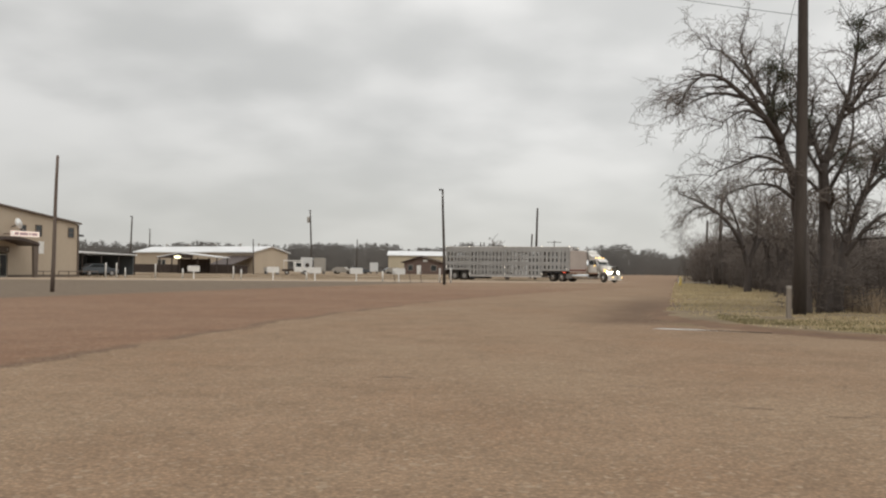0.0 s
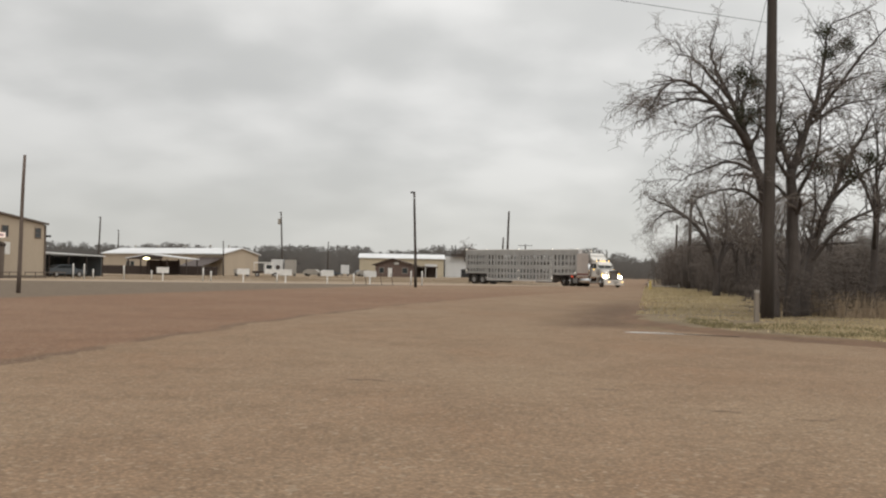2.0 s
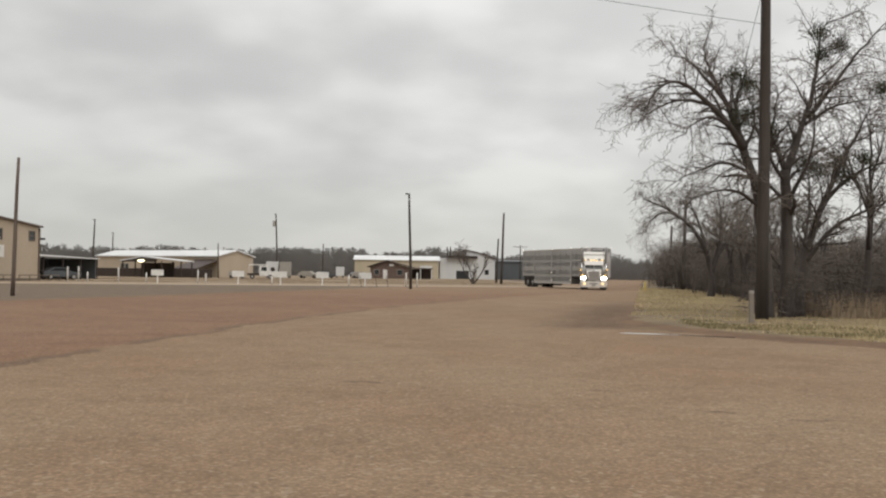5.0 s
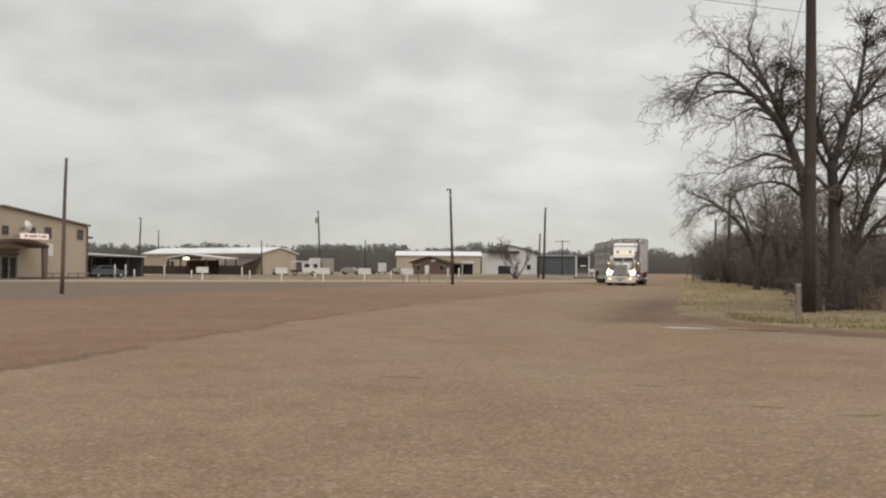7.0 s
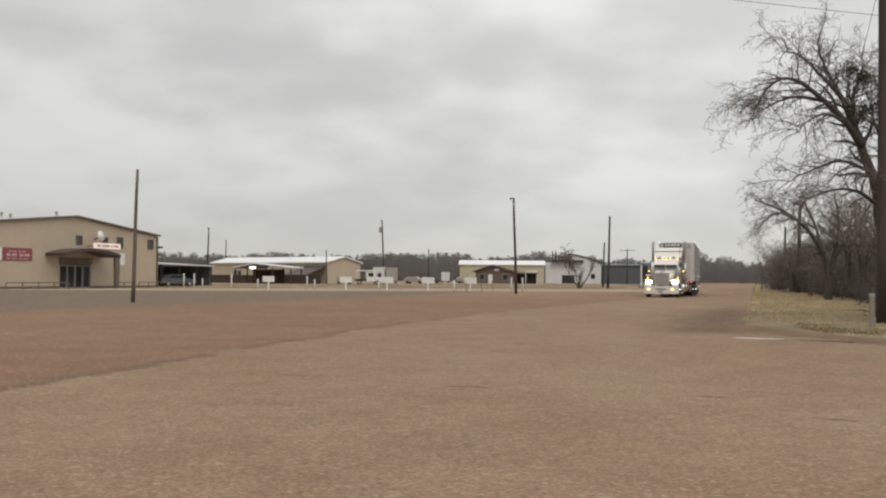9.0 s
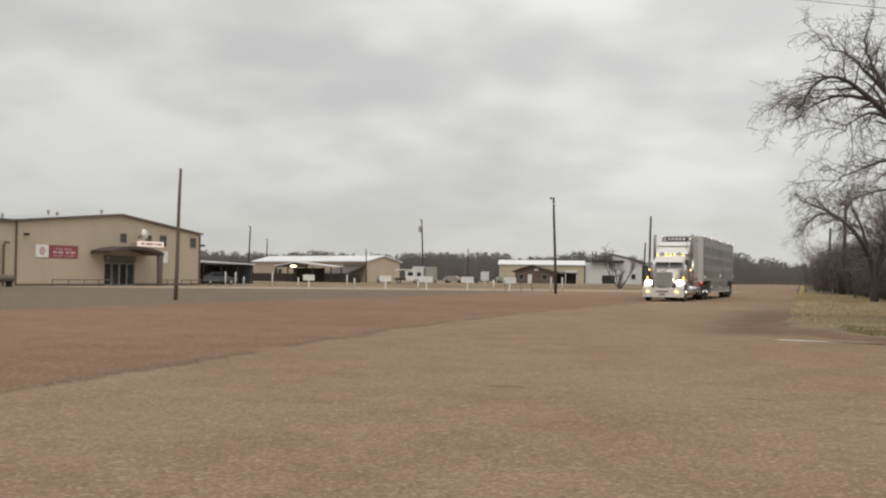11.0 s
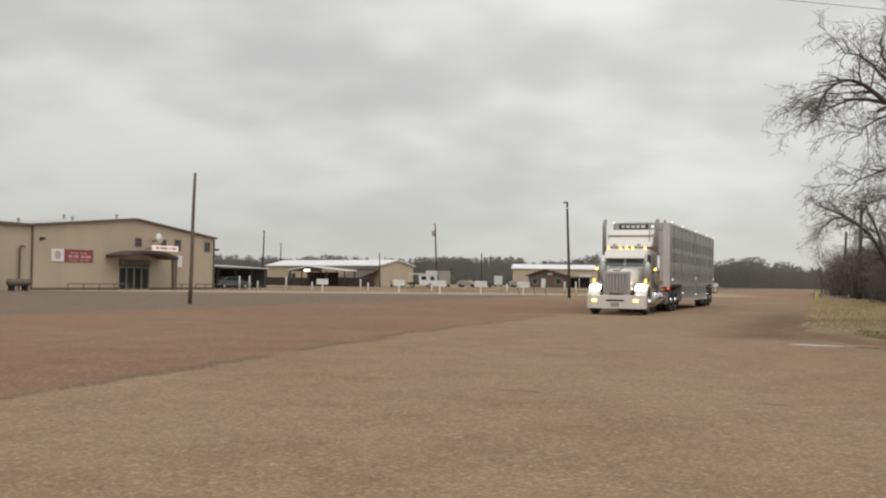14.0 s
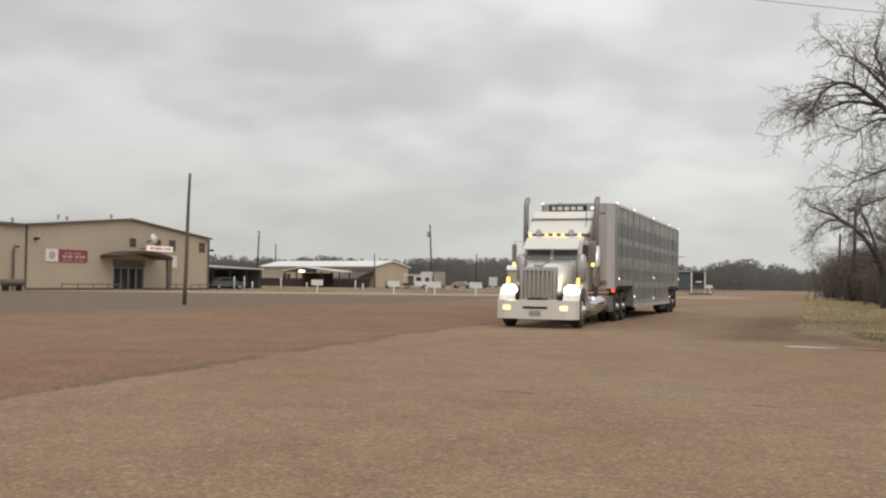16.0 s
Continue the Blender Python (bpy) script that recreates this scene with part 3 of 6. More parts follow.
    # hitching rails before the wall
    for a, b in ((16.8, 24.4), (7.6, 10.2), (0.2, 6.6)):
        t = thing("low_rail", m @ pose(a, 2.6, 0), "low dark pipe rail before the hall", "rail", "hall rails")
        n = max(2, round((b - a) / 1.8))
        part("rail", Geo().tube([(0, 0, 0.58), (b - a, 0, 0.58)], 0.045, 8), HALL_TRIM, t)
        for i in range(n + 1):
            x = (b - a) * i / n
            part("post", Geo().tube([(x, 0, 0), (x, 0, 0.55)], 0.045, 6), HALL_TRIM, t)
    t = thing("propane_tank", m @ pose(W + 3.0, 1.6, 0), "small dull brown tank on legs beside the hall", "tank")
    part("shell", Geo().tube([(-1.1, 0, 0.66), (-1.0, 0, 0.66), (1.0, 0, 0.66), (1.1, 0, 0.66)], [0.15, 0.3, 0.3, 0.15], 14), HALL_TRIM, t, smooth=True)
    for x in (-0.7, 0.7):
        part("leg", Geo().box(x - 0.08, x + 0.08, -0.3, 0.3, 0, 0.5), BLACK, t)


# ---- outlying buildings ----
def gable_block(t, L, D, E, R, wall, roofing, over=0.4):
    """Walls and roof of a long shed: ridge along x, origin at the middle of the front foot."""
    part("wall", Geo().box(-L / 2, L / 2, 0, 0.2, 0, E), wall, t)
    part("wall", Geo().box(-L / 2, L / 2, D - 0.2, D, 0, E), wall, t)
    for x in (-L / 2, L / 2 - 0.2):
        part("wall", Geo().prism([(0.2, 0), (D - 0.2, 0), (D - 0.2, E), (D / 2, R - 0.03), (0.2, E)], x, x + 0.2, "x"), wall, t)
    part("roof", Geo().prism([(-over, E - 0.05), (D / 2, R), (D + over, E - 0.05), (D + over, E + 0.12), (D / 2, R + 0.18), (-over, E + 0.12)], -L / 2 - over, L / 2 + over, "x"), roofing, t)


def window_in(t, x, z, a, b, y=-0.01, mat=None):
    w = part("window", Geo().box(x - a, x + a, y - 0.01, y + 0.005, z - b, z + b), mat or GLASS_DARK, t)
    f = Geo().box(x - a - 0.08, x + a + 0.08, y - 0.05, y + 0.004, z + b, z + b + 0.1).box(x - a - 0.08, x + a + 0.08, y - 0.08, y + 0.004, z - b - 0.1, z - b)
    f.box(x - a - 0.08, x - a, y - 0.05, y + 0.004, z - b, z + b).box(x + a, x + a + 0.08, y - 0.05, y + 0.004, z - b, z + b)
    part("frame", f, CONCRETE, w)


def build_outbuildings():
    # long tan shed with a pale roof and a canopy
    a, b = Vector((-63.2, 200, 0)), Vector((-35.1, 180, 0))
    L = (b - a).length
    yaw = math.degrees(math.atan2(b.y - a.y, b.x - a.x))
    c = (a + b) / 2
    m = pose(c.x, c.y, 0, 0, 0, yaw)
    t = thing("long_shed", m, "long tan steel shed with a pale metal roof", "shed")
    gable_block(t, L, 9.0, 3.9, 5.0, TAN_STEEL, ROOF_STEEL)
    for x in (-13, -6, 2, 9, 14):
        part("roof_vent", Geo().tube([(x, 4.5, 5.0), (x, 4.5, 5.5), (x, 4.5, 5.53), (x, 4.5, 5.7)], [0.12, 0.12, 0.3, 0.22], 8), CONCRETE, t)
    for x in (-9.5, -8.2, 4.5):
        window_in(t, x, 1.9, 0.5, 0.5)
    part("door", Geo().box(-3.6, -2.5, -0.06, -0.004, 0, 2.1), DARK_TRIM, t)
    part("lean_to_roof", Geo().hexa([(L / 2 - 6, -5.5, 1.5), (L / 2 + 0.3, -5.5, 1.5), (L / 2 + 0.3, -0.02, 3.2), (L / 2 - 6, -0.02, 3.2), (L / 2 - 6, -5.5, 1.62), (L / 2 + 0.3, -5.5, 1.62), (L / 2 + 0.3, -0.02, 3.32), (L / 2 - 6, -0.02, 3.32)]), PORCH_ROOF, t, "dark sloping lean-to roof")
    for x in (L / 2 - 5.9, L / 2 - 0.1):
        part("lean_to_post", Geo().box(x - 0.08, x + 0.08, -5.4, -5.24, 0, 1.52), DARK_WOOD, t)
    # canopy before the shed
    t = thing("entrance_canopy", pose(-42.6, 168, 0, 0, 0, -8), "low entrance canopy with one lit lamp", "canopy")
    part("roof", Geo().prism([(-6.0, 2.7), (-2.0, 3.4), (4.9, 2.72), (4.9, 2.85), (-2.0, 3.56), (-6.0, 2.85)], -2.5, 3.2), ROOF_STEEL, t)
    part("gable_board", Geo().prism([(-6.2, 2.6), (-2.0, 3.42), (0.6, 3.12), (0.4, 2.55)], -2.62, -2.52), DARK_TRIM, t, "dark gable boards")
    for x in (-5.6, -2.0, 1.2, 4.6):
        for y in (-2.2, 2.8):
            part("post", Geo().box(x - 0.09, x + 0.09, y - 0.09, y + 0.09, 0, 2.72), DARK_WOOD, t)
    part("back_wall", Geo().box(-4.6, 1.4, 2.95, 3.1, 0, 2.5), DARK_WOOD, t)
    lamp = part("lamp", Geo().ball((-2.2, -2.75, 2.75), 0.62, 0.12, 0.22), PORCH_LAMP, t, "glowing pale yellow lamp")
    part("bracket", Geo().box(-2.3, -2.1, -2.75, -2.6, 2.9, 3.1), BLACK, lamp)
    # dark board fence along the shed
    f = thing("board_fence", pose(-50.2, 176, 0, 0, 0, -12), "low dark board fence before the shed", "fence")
    for z in (0.3, 1.3):
        part("fence_rail", Geo().box(-15, 16, 0.06, 0.12, z, z + 0.1), DARK_WOOD, f)
    proto = Geo().box(-0.07, 0.07, 0, 0.05, 0, 1.5)
    first = part("board", proto, DARK_WOOD, f, at=pose(-15, 0, 0))
    for i in range(1, 190):
        o = new("board", first.data)
        o.parent, o.matrix_basis = f, pose(-15 + i * 0.163, 0, 0)
    # open carport beside the hall
    t = thing("carport", pose(-40.2, 115, 0, 0, 0, 85.5), "dark carport with a thin white roof beside the hall", "carport")
    part("roof", Geo().hexa([(-10.5, 0, 2.62), (10.5, 0, 2.5), (10.5, 7, 2.75), (-10.5, 7, 2.85), (-10.5, 0, 2.86), (10.5, 0, 2.62), (10.5, 7, 2.9), (-10.5, 7, 3.1)]), ROOF_STEEL, t)
    part("back_wall", Geo().box(-10.3, 10.3, 6.6, 6.8, 0, 2.6), GREEN_STEEL, t)
    part("end_wall", Geo().box(10.1, 10.3, 0.4, 6.55, 0, 2.5), GREEN_STEEL, t)
    for x in (-10, -5, 0, 5, 10):
        part("post", Geo().box(x - 0.06, x + 0.06, 0.1, 0.22, 0, 2.6), DARK_WOOD, t)
    # brick house
    t = thing("brick_house", pose(-4.6, 230, 0, 0, 0, -4), "small brown brick house with a low shingle roof", "house")
    part("wall", Geo().box(-4.6, 4.6, 0, 0.25, 0, 2.75), BRICK, t)
    part("wall", Geo().box(-4.6, -4.35, 0.25, 8, 0, 2.75), BRICK, t)
    part("wall", Geo().box(4.35, 4.6, 0.25, 8, 0, 2.75), BRICK, t)
    part("wall", Geo().box(-4.35, 4.35, 7.75, 8, 0, 2.75), BRICK, t)
    part("gable", Geo().prism([(-4.6, 2.75), (4.6, 2.75), (-0.6, 4.15)], 0.02, 0.22), BRICK, t)
    part("roof", Geo().prism([(-5.4, 2.62), (-0.6, 4.2), (5.4, 2.62), (5.4, 2.8), (-0.6, 4.42), (-5.4, 2.8)], -0.7, 8.6), SHINGLE, t)
    part("door", Geo().box(-1.6, -0.6, -0.06, -0.004, 0, 2.1), WHITE_PAINT, t, "white front door")
    window_in(t, -3.1, 1.5, 0.5, 0.6)
    window_in(t, 2.4, 1.5, 0.6, 0.6)
    window_in(t, 0.4, 3.2, 0.5, 0.2, mat=WHITE_PAINT)
    part("lean_to_roof", Geo().hexa([(4.65, 0.5, 2.45), (10.0, 0.5, 2.35), (10.0, 7, 2.5), (4.65, 7, 2.6), (4.65, 0.5, 2.6), (10, 0.5, 2.5), (10, 7, 2.65), (4.65, 7, 2.75)]), SHINGLE, t)
    part("lean_to_wall", Geo().box(4.7, 9.8, 3.5, 3.7, 0, 2.4), DARK_WOOD, t)
    for x in (7.2, 9.8):
        part("post", Geo().box(x - 0.08, x + 0.08, 0.6, 0.76, 0, 2.42), WHITE_PAINT, t)
    # cream shed, white shed, dark shed
    t = thing("cream_shed", pose(-3.4, 260, 0, 0, 0, 0), "cream steel shed with a pale roof", "shed")
    gable_block(t, 22.4, 12, 4.75, 5.9, CREAM_STEEL, ROOF_STEEL)
    part("door", Geo().box(6.2, 9.4, -0.08, -0.004, 0, 3.4), WHITE_STEEL, t)
    t = thing("white_shed", pose(15.6, 262, 0, 0, 0, 0), "tall white steel shed with a round-backed roof", "shed")
    g = [(-7.4, 0), (7.4, 0), (7.4, 5.3), (3.5, 6.8), (0.5, 7.5), (-0.6, 7.6), (-0.6, 5.5), (-7.4, 5.4)]
    part("wall", Geo().prism(g, 0, 0.25), WHITE_STEEL, t)
    part("wall", Geo().box(7.15, 7.4, 0.25, 14, 0, 5.3), WHITE_STEEL, t)
    part("wall", Geo().box(-7.4, -7.15, 0.25, 14, 0, 4.9), WHITE_STEEL, t)
    part("roof", Geo().prism([(7.7, 5.25), (3.5, 6.85), (0.5, 7.55), (-1.0, 7.7), (-1.0, 7.9), (0.5, 7.8), (3.6, 7.1), (7.7, 5.5)], -0.4, 14.2), SHINGLE, t, "dark curved roof edge")
    part("roof", Geo().box(-7.5, -1.05, 0.3, 14, 5.42, 5.55), ROOF_STEEL, t)
    part("fascia", Geo().box(-5.8, 2.6, -1.6, -0.01, 5.55, 6.2), DARK_TRIM, t, "dark flat canopy edge")
    for x in (-5.5, -4.6):
        part("flue_pipe", Geo().tube([(x, 1.0, 5.3), (x, 1.0, 8.6)], 0.16, 8), DARK_TRIM, t, "dark upright flue pipe")
    part("door", Geo().box(1.5, 1.6 + 0.9, -0.06, -0.004, 0, 2.1), CONCRETE, t)
    window_in(t, 5.2, 1.9, 0.5, 0.6)
    # flat black panel set on the closed front wall
    part("dark_panel", Geo().box(-3.0, 0.4, -0.05, -0.004, 0, 2.2), BLACK, t, "flat black panel on the shed front")
    t = thing("dark_shed", pose(28.85, 268, 0, 0, 0, 0), "dark grey-green steel shed", "shed")
    gable_block(t, 10.2, 10, 4.9, 5.3, GREEN_STEEL, GREEN_STEEL)
    for x in (-3.3, 0, 3.3):
        part("door", Geo().box(x - 1.4, x + 1.4, -0.08, -0.004, 0, 3.2), GREEN_STEEL, t)


# ---- yard furniture ----
def build_yard():
    proto = None
    for x, y in ((-24.8, 97), (-16.9, 97), (-12.25, 93.3), (-8.3, 93.5), (-4.25, 94)):
        if proto is None:
            t = thing("post_sign", pose(x, y, 0), "blank white board sign on a single post", "sign", "white board signs")
            part("post", Geo().box(-0.06, 0.06, -0.05, 0.05, 0, 0.85), WHITE_PAINT, t)
            part("board", Geo().box(-0.6, 0.6, -0.09, -0.05, 0.72, 1.3), WHITE_PAINT, t, "plain white board")
            proto = t
        else:
            copy_thing(proto, pose(x, y, 0))
    for x, y, h in ((-34.6, 100, 1.5), (-33.5, 100, 1.5), (-32.6, 100, 1.0), (-29.5, 100, 1.45), (-26.7, 100, 1.0), (-21.5, 100, 1.32), (-20.7, 100, 1.0), (-0.3, 93, 1.36), (0.75, 93, 1.37), (-6.0, 97, 1.05), (-14.0, 100, 0.8)):
        t = thing("white_bollard", pose(x, y, 0), "white painted steel bollard", "bollard", "white bollards")
        part("post", Geo().tube([(0, 0, 0), (0, 0, h - 0.05), (0, 0, h)], [0.075, 0.075, 0.04], 10), WHITE_PAINT, t, smooth=True)
        part("base", Geo().tube([(0, 0, 0), (0, 0, 0.06)], 0.13, 10), CONCRETE, t)
    for x in (-2.9, -1.9, -4.3):
        t = thing("wire_post", pose(x, 88, 0), "thin leaning dark fence stake", "fence post", "fence stakes")
        part("stake", Geo().tube([(0, 0, 0), (-0.12, 0, 0.7), (-0.16, 0, 1.05)], 0.025, 6), DARK_WOOD, t)
    # black panel sign on white posts with a mailbox
    t = thing("panel_sign", pose(20.2, 150, 0), "black panel sign between two white posts", "sign")
    for x in (-0.98, 0.98):
        part("post", Geo().box(x - 0.09, x + 0.09, -0.09, 0.09, 0, 3.4), WHITE_PAINT, t)
    p = part("panel", Geo().box(-0.88, 0.88, -0.05, 0.05, 1.5, 3.3), BLACK, t, "black sign panel")
    part("lettering", Geo().box(-0.35, 0.5, -0.06, -0.052, 1.8, 2.0), WHITE_PAINT, p)
    part("base", Geo().box(-1.4, 1.9, -0.5, 0.5, 0, 0.18), DARK_WOOD, t)
    t = thing("mailbox", pose(21.9, 149.6, 0), "white mailbox on a bent post", "mailbox")
    part("post", Geo().tube([(0, 0, 0), (0, 0, 0.7), (-0.25, 0, 1.0)], 0.08, 8), WHITE_PAINT, t)
    part("box", Geo().prism([(-0.65, 0.95), (0.35, 0.95), (0.35, 1.3), (0.15, 1.45), (-0.45, 1.45), (-0.65, 1.3)], -0.2, 0.2), WHITE_PAINT, t)
    # verge marker posts
    for x, y, h, mt in ((20.95, 86, 0.75, YELLOW), (25.9, 107, 0.55, WHITE_PAINT), (29.0, 106, 0.7, WHITE_PAINT)):
        t = thing("marker_post", pose(x, y, 0.0), "short pale roadside marker post on the verge", "marker post", "verge markers")
        part("post", Geo().box(-0.1, 0.1, -0.06, 0.06, 0.0, h), mt, t)
        part("cap", Geo().prism([(-0.12, h), (0.12, h), (0, h + 0.12)], -0.07, 0.07), mt, t)
    t = thing("verge_rail", pose(20.95, 86, 0), "low pale pipe rail beside the verge ditch", "rail")
    part("rail", Geo().tube([(0.12, 0, 0.36), (2.7, 0.5, 0.40)], 0.03, 8), CONCRETE, t)
    part("post", Geo().tube([(2.7, 0.5, 0), (2.7, 0.5, 0.62)], 0.05, 8), CONCRETE, t)
    t = thing("concrete_post", pose(9.62, 27.1, 0.0), "pale square concrete marker post beside the pole", "post")
    part("post", Geo().prism([(-0.065, 0), (0.065, 0), (0.052, 0.86), (-0.052, 0.86)], -0.06, 0.06), STAINED, t)
    part("band", Geo().box(-0.055, 0.055, -0.063, 0.06, 0.862, 0.95), CONCRETE, t, "pale worn top edge")


def parked_car():
    t = thing("parked_car", pose(-40.2, 113.2, 0, 0, 0, 48), "dark blue-grey saloon car parked under the carport", "car")
    body = Geo().prism([(-2.3, 0.3), (2.3, 0.3), (2.35, 0.62), (2.2, 0.8), (1.1, 0.95), (0.4, 1.38), (-0.9, 1.42), (-1.7, 1.0), (-2.3, 0.95)], -0.86, 0.86)
    part("body", body, CAR_PAINT, t, bevel=0.06)
    part("windscreen", Geo().hexa([(0.5, -0.7, 1.3), (1.12, -0.75, 0.98), (1.12, 0.75, 0.98), (0.5, 0.7, 1.3), (0.52, -0.7, 1.33), (1.15, -0.75, 1.0), (1.15, 0.75, 1.0), (0.52, 0.7, 1.33)]), GLASS_DARK, t)
    for s in (-1, 1):
        part("side_window", Geo().prism([(-1.4, 1.0), (0.9, 0.99), (0.35, 1.3), (-0.85, 1.33)], s * 0.862, s * 0.872), GLASS_DARK, t)
        for x in (-1.4, 1.4):
            w = part("wheel", Geo().tube([(x, s * 0.68, 0.32), (x, s * 0.9, 0.32)], 0.32, 16), RUBBER, t)
            part("rim", Geo().tube([(x, s * 0.9, 0.32), (x, s * 0.91, 0.32)], 0.19, 12), ALU, w)
        part("headlight", Geo().box(2.28, 2.36, s * 0.65 - 0.14, s * 0.65 + 0.14, 0.62, 0.75), CLEAR_GLASS, t)


CLEAR_GLASS = material("headlight_glass", (0.5, 0.5, 0.5), (0.45, 0.45, 0.45), 0.1, bump=0)


def yard_vehicles():
    t = thing("utility_truck", pose(-24.6, 165, 0, 0, 0, 8), "small white service truck standing in the yard", "truck")
    part("cab", Geo().prism([(-0.6, 0.5), (1.9, 0.5), (1.9, 1.1), (1.0, 1.3), (0.7, 2.2), (-0.6, 2.2)], -0.9, 0.9), WHITE_PAINT, t, bevel=0.05)
    part("canopy", Geo().box(-2.4, 0.9, -0.95, 0.95, 2.3, 2.45), WHITE_PAINT, t)
    part("bed", Geo().box(-2.6, -0.62, -0.95, 0.95, 0.6, 0.95), DARK_TRIM, t)
    part("side_window", Geo().box(-0.3, 0.6, -0.92, -0.902, 1.35, 2.0), GLASS_DARK, t)
    for x in (-2.3, -0.7):
        part("post", Geo().box(x - 0.04, x + 0.04, -0.9, -0.82, 0.9, 2.3), WHITE_PAINT, t)
    for s in (-1, 1):
        for x in (-1.8, 1.2):
            w = part("wheel", Geo().tube([(x, s * 0.65, 0.38), (x, s * 0.92, 0.38)], 0.38, 14), RUBBER, t)
            part("rim", Geo().tube([(x, s * 0.92, 0.38), (x, s * 0.93, 0.38)], 0.2, 10), ALU, w)
    for x, y, mt, lb, a in ((-26.5, 190, WHITE_STEEL, "white box trailer with a dark round vent", 1.1), (-24.1, 190.6, CONCRETE, "plain grey steel storage box on skids", 1.0), (-16.3, 230, WHITE_STEEL, "small white storage box at the yard's far side", 0.9), (-29.5, 168, CONCRETE, "low pale utility trailer", 1.2)):
        t = thing("storage_box", pose(x, y, 0), lb, "storage box")
        h = 3.2 if y < 200 and y > 180 else (2.6 if y > 200 else 1.2)
        part("body", Geo().box(-a, a, -1.2, 1.2, 0.5, h), mt, t, bevel=0.04)
        if a == 1.1:
            part("vent", Geo().tube([(0.2, -1.21, 1.7), (0.2, -1.26, 1.7)], 0.42, 16), DARK_TRIM, t)
        for sx in (-1, 1):
            part("skid", Geo().box(sx * a * 0.8 - 0.1, sx * a * 0.8 + 0.1, -1.1, 1.1, 0, 0.5), BLACK, t)
    rng = random.Random(8)
    for i, (x, y) in enumerate(((-21, 205), (-12, 235), (-11, 225), (-18.5, 215))):
        t = thing("parked_car", pose(x, y, 0, 0, 0, rng.uniform(-30, 30)), "dark car parked at the yard's far side", "car", "far parked cars")
        part("body", Geo().prism([(-2.2, 0.3), (2.2, 0.3), (2.2, 0.8), (1.1, 0.95), (0.5, 1.45), (-1.2, 1.45), (-2.2, 1.0)], -0.86, 0.86), CAR_PAINT if i % 2 else CONCRETE, t, bevel=0.05)
        for sx in (-1.4, 1.4):
            part("wheel", Geo().tube([(sx, -0.9, 0.32), (sx, 0.9, 0.32)], 0.32, 12), RUBBER, t)


# ---- trees and scrub ----
def limb(wood, twigs, p, d, r, length, level, rng, kids, tips, tip, low=0.6):
    """One branch: a bent tapered run, then its children."""
    steps = 5 if level < 2 else (4 if level < 3 else 3)
    pts, radii, q, dd = [p.copy()], [r], p.copy(), d.copy()
    lift = (0.0, 0.10, 0.06, 0.0, -0.10, -0.16)[level]
    for i in range(steps):
        dd = (dd + Vector((rng.uniform(-1, 1), rng.uniform(-1, 1), rng.uniform(-0.7, 0.7))) * (0.12, 0.17, 0.22, 0.34, 0.42, 0.46)[level] + Vector((0, 0, lift))).normalized()
        q = q + dd * (length / steps)
        pts.append(q.copy())
        radii.append(max(r * (1 - (0.5 if level == 0 else 0.7) * (i + 1) / steps), tip))
    (wood if level < 3 else twigs).tube(pts, radii, 8 if level == 0 else (6 if level == 1 else (4 if level == 2 else 3)), caps=level < 2)
    if level >= len(kids):
        tips.append(q)
        return
    for k in range(kids[level]):
        f = 0.3 + 0.7 * (k + rng.random()) / kids[level] if level else low + (1 - low) * (k + 1) / kids[level]
        f = min(f, 1.0) * steps
        i = min(int(f), steps - 1)
        base = pts[i].lerp(pts[i + 1], f - i)
        axis = (pts[i + 1] - pts[i]).normalized()
        side = axis.cross(Vector((rng.uniform(-1, 1), rng.uniform(-1, 1), rng.uniform(-1, 1)))).normalized()
        spread = rng.uniform(0.5, 1.0) if level else rng.uniform(0.35, 0.8)
        nd = (axis * (1 - spread * 0.4) + side * spread + Vector((0, 0, 0.35 if level < 2 else 0.08))).normalized()
        if level < 2 and nd.z < 0.35:
            nd = Vector((nd.x, nd.y, 0.35)).normalized()
        limb(wood, twigs, base, nd, max(radii[i] * rng.uniform(0.55, 0.76), tip), length * (rng.uniform(0.58, 0.85) if level < 2 else rng.uniform(0.48, 0.7)), level + 1, rng, kids, tips, tip)


